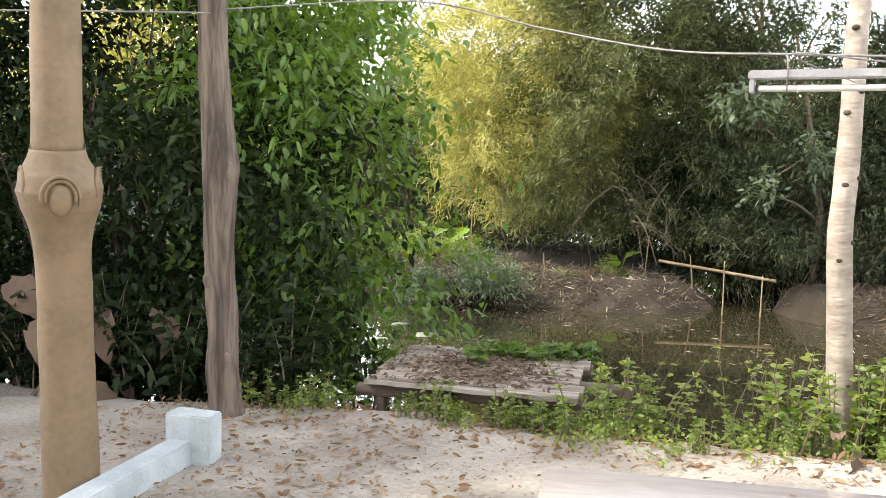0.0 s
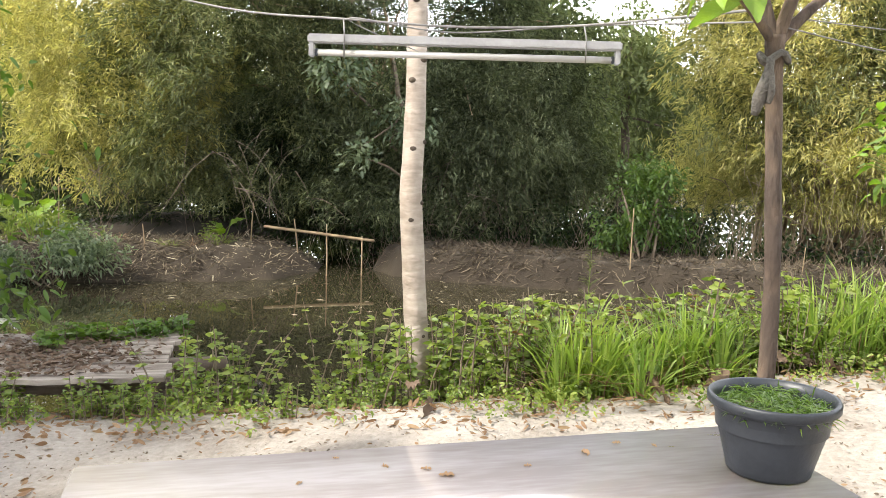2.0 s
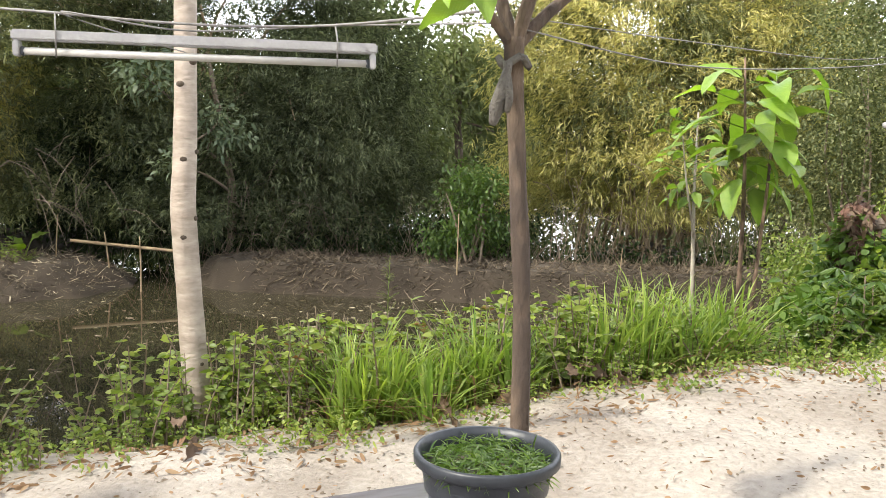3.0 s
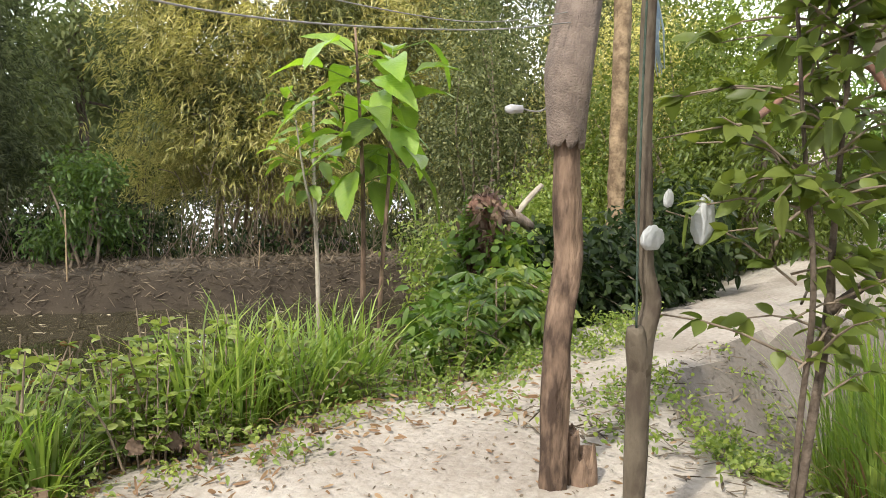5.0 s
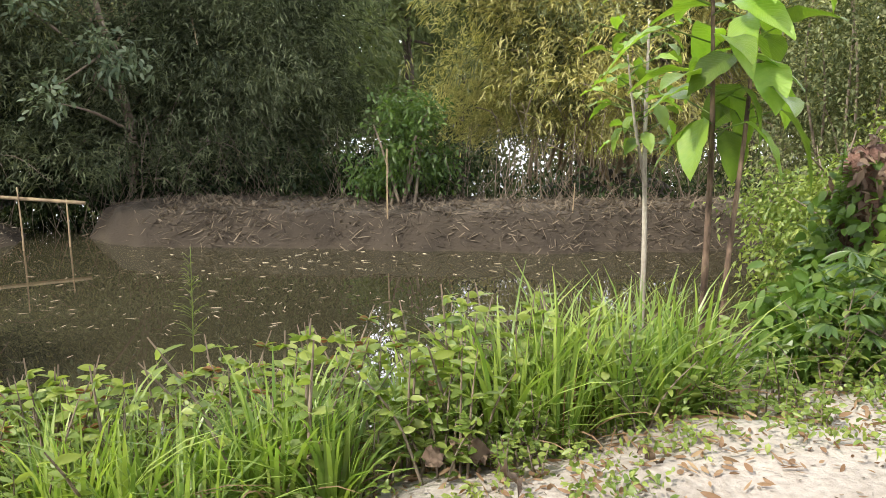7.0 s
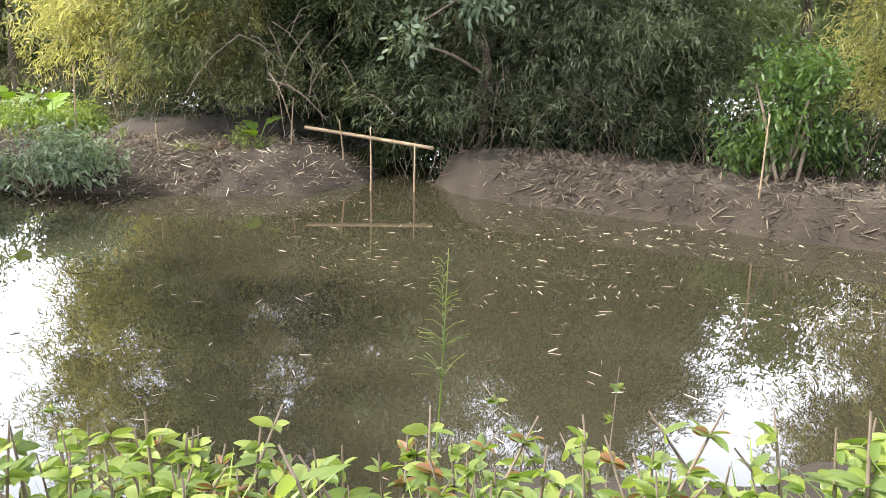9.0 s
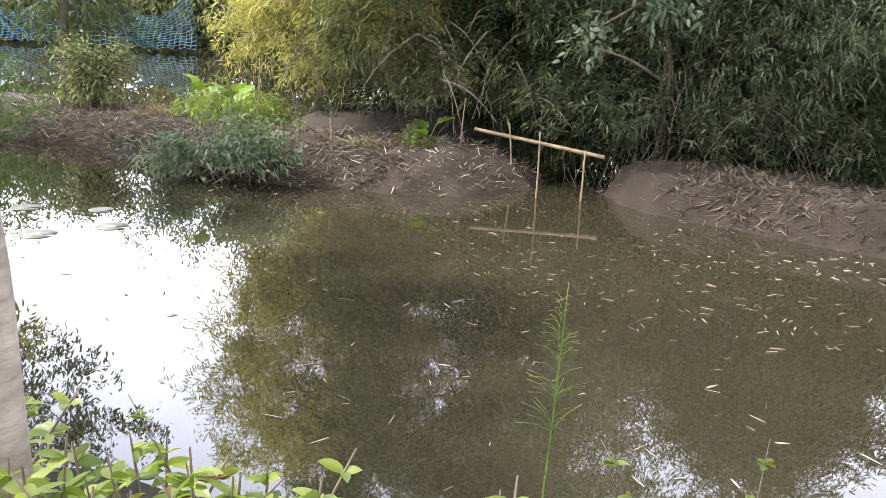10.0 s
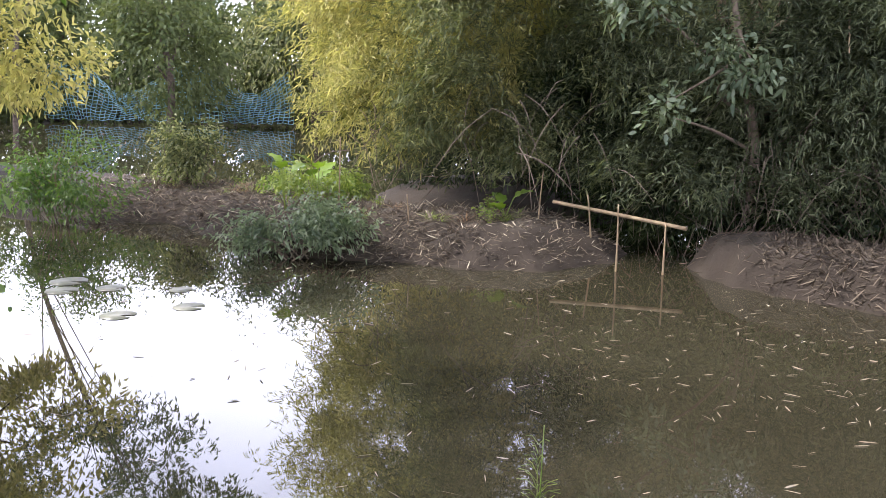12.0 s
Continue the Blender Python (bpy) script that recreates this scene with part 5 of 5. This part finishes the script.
# ---- sticks and rails about the gap in the dike ----
wire([(0.85, 16.9, -0.36), (1.9, 16.5, -0.46), (2.85, 16.1, -0.55)], 0.03, "pale bamboo pole laid across the gap in the dike", "bamboo_stick")["category"] = "pole"
for x, y, z0, z1, r in ((1.9, 15.75, -1.6, -0.2, 0.014), (2.54, 15.72, -1.6, -0.42, 0.014), (6.82, 13.45, -1.5, 0.32, 0.013), (1.45, 16.6, -1.6, -0.2, 0.016), (0.6, 17.0, -1.0, 0.1, 0.012),
                        (-1.3, 16.2, -1.0, -0.25, 0.012), (-2.9, 17.4, -0.9, 0.5, 0.014), (9.3, 12.2, -1.2, -0.2, 0.01)):
    upright("stake", "thin upright wooden stake set in the pond bed", "stake", [(x, y, z0), (x + 0.02, y + 0.03, (z0 + z1) / 2), (x + R.normal() * 0.05, y + 0.05, z1)], [r, r, r * 0.7], "bamboo_stick", 7, 10, 0.15)

# ---- grass, weeds and shrubs along the near bank ----
def grass_clump(x, y, n, reach, tall, label, width=0.019):
    t = empty("grass_clump", (x, y, ground_at(x, y)), label, "grass", "grass clumps")
    tagged(blades("tuft", (x, y, 0), n, reach, tall, width, "grass", t), kind="stuff")
    tagged(blades("dry_tuft", (x, y, 0), n // 5, reach * 1.1, tall * 0.6, width * 0.8, "dry_leaf", t, 0.9, "straw-coloured dry blades"), kind="stuff")
    return t


beds = ((1.72, 2.62, 3.95, 4.45, 10, 0.54), (2.95, 4.25, 3.95, 4.4, 15, 0.62), (2.0, 3.6, 4.45, 4.9, 4, 0.4))
for x0, x1, y0, y1, count, tall in beds:
    for i in range(count):
        k = (i + R.uniform(0.2, 0.8)) / count
        grass_clump(x0 + (x1 - x0) * k, R.uniform(y0, y1) - 0.05, int(R.uniform(60, 125)), R.uniform(0.18, 0.34), tall * R.uniform(0.65, 1.15),
                    "lush tuft of tall arching green grass on the bank", 0.016)
for x, y in ((4.75, 1.75), (4.55, 1.5), (5.0, 1.95), (5.1, 1.5), (5.4, 1.8)):
    grass_clump(x, y, 200, 0.3, 0.95, "tall yellow-green reeds in the hollow below the track", 0.014)

fresh = weed_model("weed", "leafy yellow-green weed on the pond bank", 0.42, 6, 26, 0.046, 0.022, "weed_leaf")
ruddy = weed_model("weed", "weed with reddish young shoot tips on the bank", 0.5, 5, 28, 0.044, 0.020, "weed_leaf", red=True)
dense = weed_model("weed", "dense low green weed at the water edge", 0.3, 9, 18, 0.042, 0.024, "weed_leaf")
broad = weed_model("weed", "broad-leaved green weed on the bank", 0.42, 5, 16, 0.06, 0.028, "weed_leaf")
tall_weed = weed_model("weed", "tall straggling weed reaching over the water", 0.95, 3, 30, 0.05, 0.026, "weed_leaf")


def along(n, x0, x1, d0, d1):
    xs = R.uniform(x0, x1, n)
    return [(x, float(np.interp(x, *zip(*EDGE))) + R.uniform(d0, d1)) for x in xs]


def patches(n, spots, spread):
    return [(spots[i % len(spots)][0] + spread * R.normal(), spots[i % len(spots)][1] + spread * R.normal()) for i in range(n)]


scatter(fresh, patches(30, ((-0.15, 4.75), (0.85, 4.75), (1.2, 4.75), (1.4, 4.9), (1.7, 4.6)), 0.13) + along(34, 1.4, 3.9, 0.4, 1.2), (0.75, 1.7))
scatter(ruddy, patches(14, ((1.75, 4.75), (1.65, 4.5), (2.4, 4.75)), 0.12) + along(26, 1.6, 3.2, 0.6, 1.4), (0.7, 1.5))
scatter(dense, along(34, -2.6, 0.3, 0.1, 0.8) + along(18, 0.2, 4.4, 0.2, 0.7), (0.5, 1.0))
# undergrowth in the same darkened colour continues the painted shade downwards
undergrowth = weed_model("weed", "leafy undergrowth plant at the foot of the thicket, colour darkened for shade", 0.5, 8, 22, 0.085, 0.042, "dark_shaded_leaf")
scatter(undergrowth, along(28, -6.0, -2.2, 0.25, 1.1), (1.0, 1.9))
scatter(broad, along(6, 0.6, 1.7, 0.6, 1.2) + along(10, 4.4, 5.8, 0.3, 1.1) + along(14, 2.7, 4.6, 0.35, 0.9), (0.7, 1.25))
scatter(tall_weed, [(0.55, 4.95), (0.75, 5.3), (1.0, 5.25), (-0.12, 5.05), (0.1, 5.1), (1.45, 5.35), (2.9, 5.2)], (0.7, 0.95))
spots = along(30, -2.4, 5.5, -0.05, 0.35) + [(R.uniform(4.1, 6.4), R.uniform(1.7, 3.0)) for i in range(60)] + [(R.uniform(4.6, 6.6), R.uniform(3.45, 3.8)) for i in range(24)]
P = np.array([(x + 0.09 * R.normal(), y + 0.09 * R.normal(), 0) for x, y in spots for i in range(16)])
P[:, 2] = height(P[:, 0], P[:, 1]) + R.uniform(0.01, 0.09, len(P))
Q, W3, l, w = sprays(P, np.tile([0, 0, 1.0], (len(P), 1)), 5, 0.035, 0.018, 0.9, 0.0, 0.02)
tagged(leaves("low_weeds", Q, W3, l, w, M["weed_leaf"]), "creeping low weeds on the sandy edge and slope", "weeds", kind="stuff")
deck_weed = weed_model("creeper", "green creeper sprawling over the plank landing", 0.16, 10, 14, 0.06, 0.035, "fresh_leaf", "creeper")
for i, (x, y) in enumerate(((-0.75, 5.95), (-0.95, 6.02), (-0.55, 6.05), (-0.32, 6.1), (-1.05, 5.8))):
    ob = deck_weed if not i else copy_thing(deck_weed, Matrix())
    ob.matrix_basis = pose(x, y, 0.06, 0, 0, i * 70)

# cassava beside the track
for x, y, s in ((5.0, 3.85, 1.0), (5.2, 3.95, 0.85), (4.75, 3.85, 0.7)):
    g = ground_at(x, y)
    cas = empty("cassava_plant", (x, y, g), "young cassava plant with fingered blue-green leaves", "plant", "cassava plants")
    bar("stem", [(x, y, g - 0.05), (x + 0.01, y, g + 0.25 * s), (x, y, g + 0.5 * s)], [0.008, 0.007, 0.004], M["twig"], cas, seg=6, rings=6)
    P, D = [], []
    for i in range(11):
        a, z = i * 2.4, g + s * (0.25 + 0.027 * i)
        e = np.array([x + 0.17 * s * math.cos(a), y + 0.17 * s * math.sin(a), z + 0.05])
        bar("stalk", [(x, y, z), e], [0.003, 0.002], M["weed_leaf"], cas, seg=4)
        for k in range(7):
            b = a + (k - 3) * 0.5
            P.append(e)
            D.append((math.cos(b), math.sin(b), -0.15))
    leaves("foliage", np.array(P), np.array(D), 0.12 * s, 0.026, M["mid_leaf"], cas)

# tall seed head over the water
sx, sy = 2.44, 5.36
seed = empty("seeding_grass", (sx, sy, ground_at(sx, sy)), "single tall grass stalk with a feathery seed head", "grass")
bar("stalk", [(sx - 0.06, sy, ground_at(sx, sy)), (sx - 0.02, sy, 0.2), (sx, sy, 0.78)], [0.004, 0.003, 0.0012], M["grass"], seed, seg=5, rings=10)
lines = []
for i in range(60):
    z = R.uniform(0.36, 0.74)
    a, l = R.uniform(0, 6.28), 0.075 * (0.85 - z) / 0.4 + 0.008
    b = np.array([sx - 0.012, sy, z])
    e = b + np.array([math.cos(a) * l, math.sin(a) * l * 0.6, l * R.uniform(0.1, 0.7)])
    lines.append(([b, (b + e) / 2 + np.array([0, 0, 0.01]), e], [0.0012, 0.001, 0.0012]))
many_bars("seed_head", lines, M["weed_leaf"], seed, "straw-green feathery head", seg=3)

k = R.random(16)
scatter(copy_thing(dense, Matrix()), [(float(np.interp(t, [0, 0.35, 0.7, 1], LEFT_DIKE[2:, 0])) + 0.3 * R.normal(), float(np.interp(t, [0, 0.35, 0.7, 1], LEFT_DIKE[2:, 1])) + 0.35 * R.normal()) for t in k], (0.7, 1.7))
dike_grass = empty("dike_grass", (-1.5, 17.2, -0.6), "short olive grass on the top of the left dike", "grass", kind="stuff")
for i in range(60):
    t = R.random()
    x, y = float(np.interp(t, [0, 0.3, 0.7, 1], LEFT_DIKE[2:, 0])), float(np.interp(t, [0, 0.3, 0.7, 1], LEFT_DIKE[2:, 1])) + R.uniform(-0.7, 0.5)
    blades("tuft", (x, y, 0), 30, 0.22, 0.13, 0.012, "weed_leaf" if i % 3 else "dry_leaf", dike_grass)

# taro on the far dike
for x, y, z in ((-3.6, 16.8, 0.1), (-3.1, 17.0, 0.1), (-3.3, 17.2, -0.05), (0.1, 16.9, -0.35)):
    g = ground_at(x, y)
    taro = empty("taro_plant", (x, y, g), "taro plant with pale yellow-green upright leaves", "plant", "taro plants")
    for k in range(3):
        a = k * 2.1 + x
        e = Vector((x + 0.12 * math.cos(a), y + 0.1 * math.sin(a), z - 0.08 * k))
        bar("stalk", [(x, y, g - 0.03), e], [0.012, 0.007], M["weed_leaf"], taro, seg=6)
        big_leaf_mesh(0.32, 0.26, M["big_leaf"], taro, "leaf", e, math.degrees(a), 40, 0.3, 10)

# ---- litter: things past counting ----
def litter(name, label, n, area, L, W, mat, lift=0.012, category="litter", at=None, flat=0.15):
    x0, x1, y0, y1 = area
    x, y = R.uniform(x0, x1, n), R.uniform(y0, y1, n)
    z = height(x, y) + lift if at is None else np.full(n, at)
    if at is not None:
        drift = np.array([noise.noise((p * 0.55, q * 0.8, 3.0)) for p, q in zip(x, y)])
        keep = (height(x, y) < at - 0.03) & (drift > R.uniform(-0.45, 0.25, n))
        x, y, z, n = x[keep], y[keep], z[keep], int(keep.sum())
    a = R.uniform(0, 2 * math.pi, n)
    D = np.stack([np.cos(a), np.sin(a), R.normal(size=n) * flat], 1)
    ob = leaves(name, np.stack([x, y, z], 1), D, L * R.uniform(0.4, 1.3, n), W * R.uniform(0.5, 1.3, n), M[mat], bend=0.0, fold=0.15)
    return tagged(ob, label, category, kind="stuff")


def on_bank(n, x0, x1, d0, d1):
    x = R.uniform(x0, x1, n)
    return x, np.interp(x, *zip(*EDGE)) + R.uniform(d0, d1, n)


def litter_at(name, label, x, y, z, L, W, mat, flat=0.2):
    n = len(x)
    a = R.uniform(0, 2 * math.pi, n)
    D = np.stack([np.cos(a), np.sin(a), R.normal(size=n) * flat], 1)
    ob = leaves(name, np.stack([x, y, z], 1), D, L * R.uniform(0.4, 1.3, n), W * R.uniform(0.5, 1.3, n), M[mat], bend=0.0, fold=0.2)
    return tagged(ob, label, "litter", kind="stuff")


litter("leaf_litter", "scattered dry leaves and bits on pale sand", 1500, (-3.2, 5.2, 1.6, 4.3), 0.035, 0.014, "dry_leaf")
litter("sand_bits", "dark crumbs and twig bits strewn on the sand", 3200, (-3.0, 4.6, 2.2, 4.2), 0.022, 0.009, "twig", 0.006)
litter("leaf_litter", "dense dry leaves on the sand under the trees", 900, (-3.4, -0.8, 2.2, 4.6), 0.055, 0.02, "dry_leaf")
litter("leaf_litter", "dry straw and twigs on the earth slope below the track", 1500, (4.1, 6.4, 1.3, 3.1), 0.09, 0.010, "straw", 0.015)
x, y = on_bank(1600, -3.0, 5.0, -0.25, 0.5)
litter_at("leaf_litter", "dry straw and leaves along the bank edge", x, y, height(x, y) + 0.015, 0.06, 0.016, "dry_leaf", 0.35)
n = 1500
x, y = np.clip(-1.05 + R.normal(size=n) * 0.3, -1.62, -0.4), np.clip(5.55 + R.normal(size=n) * 0.3, 5.08, 6.15)
litter_at("leaf_litter", "reddish-brown dead leaves heaped on the planks", x, y, np.full(n, 0.068), 0.045, 0.018, "wilted")
litter("floating_leaves", "narrow dead bamboo leaves floating on the pond", 620, (-4, 9, 6.5, 15.6), 0.13, 0.010, "floating", category="leaves", at=WATER + 0.006, flat=0.0)
litter("floating_leaves", "narrow dead bamboo leaves floating near the dike", 700, (1.5, 10, 10.0, 14.6), 0.12, 0.009, "floating", category="leaves", at=WATER + 0.006, flat=0.0)
for m, mat, (x0, x1, y0, y1), label in ((12000, "straw", (-9, 2.4, 14.2, 20), "dead bamboo leaves and straw strewn over the dike"),
                                        (10000, "straw", (2.2, 13, 10.2, 17.2), "dead bamboo leaves and straw strewn over the dike"),
                                        (5500, "floating", (-9, 3, 14.2, 20), "bleached straw on the dike flanks")):
    x, y = R.uniform(x0, x1, m), R.uniform(y0, y1, m)
    z = height(x, y)
    ok = (z > WATER + 0.01) & (z < -0.5)
    litter_at("straw_litter", label, x[ok], y[ok], z[ok] + 0.015, 0.20, 0.013, mat, 0.45)
for line, lo, hi, m in ((LEFT_DIKE[2:], -0.2, 1.9, 8000), (RIGHT_DIKE[:4], -0.3, 1.5, 7000)):
    k = R.integers(0, len(line) - 1, m)
    t = R.random(m)[:, None]
    p = line[k] * (1 - t) + line[k + 1] * t
    off = R.uniform(lo, hi, m)
    x, y = p[:, 0] - 0.35 * off, p[:, 1] - 0.93 * off
    z = height(x, y)
    ok = z > WATER + 0.01
    litter_at("straw_litter", "dead bamboo leaves and straw strewn over the dike", x[ok], y[ok], z[ok] + 0.015, 0.19, 0.018, "straw", 0.6)
# twigs and stems rising behind the dike, under the bamboo
lines = []
for i in range(520):
    t = R.random()
    b = np.array([R.uniform(2.5, 13.5), 0, 0.0])
    b[1] = float(np.interp(b[0], RIGHT_DIKE[:, 0], RIGHT_DIKE[:, 1])) + R.uniform(0.5, 1.9)
    b[2] = ground_at(b[0], b[1]) - 0.05
    e = b + np.array([R.normal() * 0.4, R.normal() * 0.25, R.uniform(0.3, 1.3)])
    lines.append(([b, (b + e) / 2 + R.normal(size=3) * 0.08, e], [0.009, 0.007, 0.003]))
tagged(many_bars("twig_tangle", lines, M["twig"], seg=3), "tangle of bare brown twigs behind the dike", "twigs", kind="stuff")
# near-black leaves stand in for the deep shade behind the dike
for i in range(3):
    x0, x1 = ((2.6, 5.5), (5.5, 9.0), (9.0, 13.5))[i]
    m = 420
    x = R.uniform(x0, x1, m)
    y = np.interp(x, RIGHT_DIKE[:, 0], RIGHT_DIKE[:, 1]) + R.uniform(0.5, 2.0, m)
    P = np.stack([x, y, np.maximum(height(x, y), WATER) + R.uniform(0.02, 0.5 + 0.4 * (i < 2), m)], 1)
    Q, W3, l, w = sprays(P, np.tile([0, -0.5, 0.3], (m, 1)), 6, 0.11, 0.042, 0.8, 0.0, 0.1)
    tagged(leaves("undergrowth", Q, W3, l, w, M["dark_shaded_leaf"]), "low undergrowth along the back of the dike, leaf colour darkened for shade", "undergrowth", kind="stuff")
# low scrub on the far shore
m = 13000
a = R.uniform(-0.95, 1.1, m)
rad = R.uniform(50, 56, m)
x, y = np.sin(a) * rad / 0.85 + 2, np.cos(a) * rad + 3
P = np.stack([x, y, np.maximum(height(x, y), -1.2) + 6.5 * R.random(m) ** 1.3], 1)
Q, W3, l, w = sprays(P, np.tile([0, -0.6, 0.2], (m, 1)), 6, 0.5, 0.2, 0.9, 0.1, 0.4)
tagged(leaves("far_scrub", Q, W3, l, w, M["far_leaf"]), "dark scrub along the far shore", "scrub", kind="stuff")

# lily pads
for x, y, r in ((-2.77, 12.37, 0.19), (-3.33, 11.81, 0.2), (-4.95, 13.05, 0.24), (-4.7, 12.6, 0.2), (-3.3, 13.07, 0.15), (-4.2, 12.9, 0.18)):
    v = [(x, y, WATER + 0.005)] + [(x + r * (1 + 0.05 * R.normal()) * math.cos(t), y + r * math.sin(t), WATER + 0.004 + 0.003 * R.random()) for t in np.linspace(0.25, 6.1, 26)]
    pad = mesh_ob("lily_pad", v, [(0, i, i + 1) for i in range(1, 26)], M["pad"], smooth=True)
    s = pad.modifiers.new("thickness", "SOLIDIFY")
    s.thickness = 0.002
    tagged(pad, "round grey-green lily pad floating on the pond", "lily pad", "lily pads")
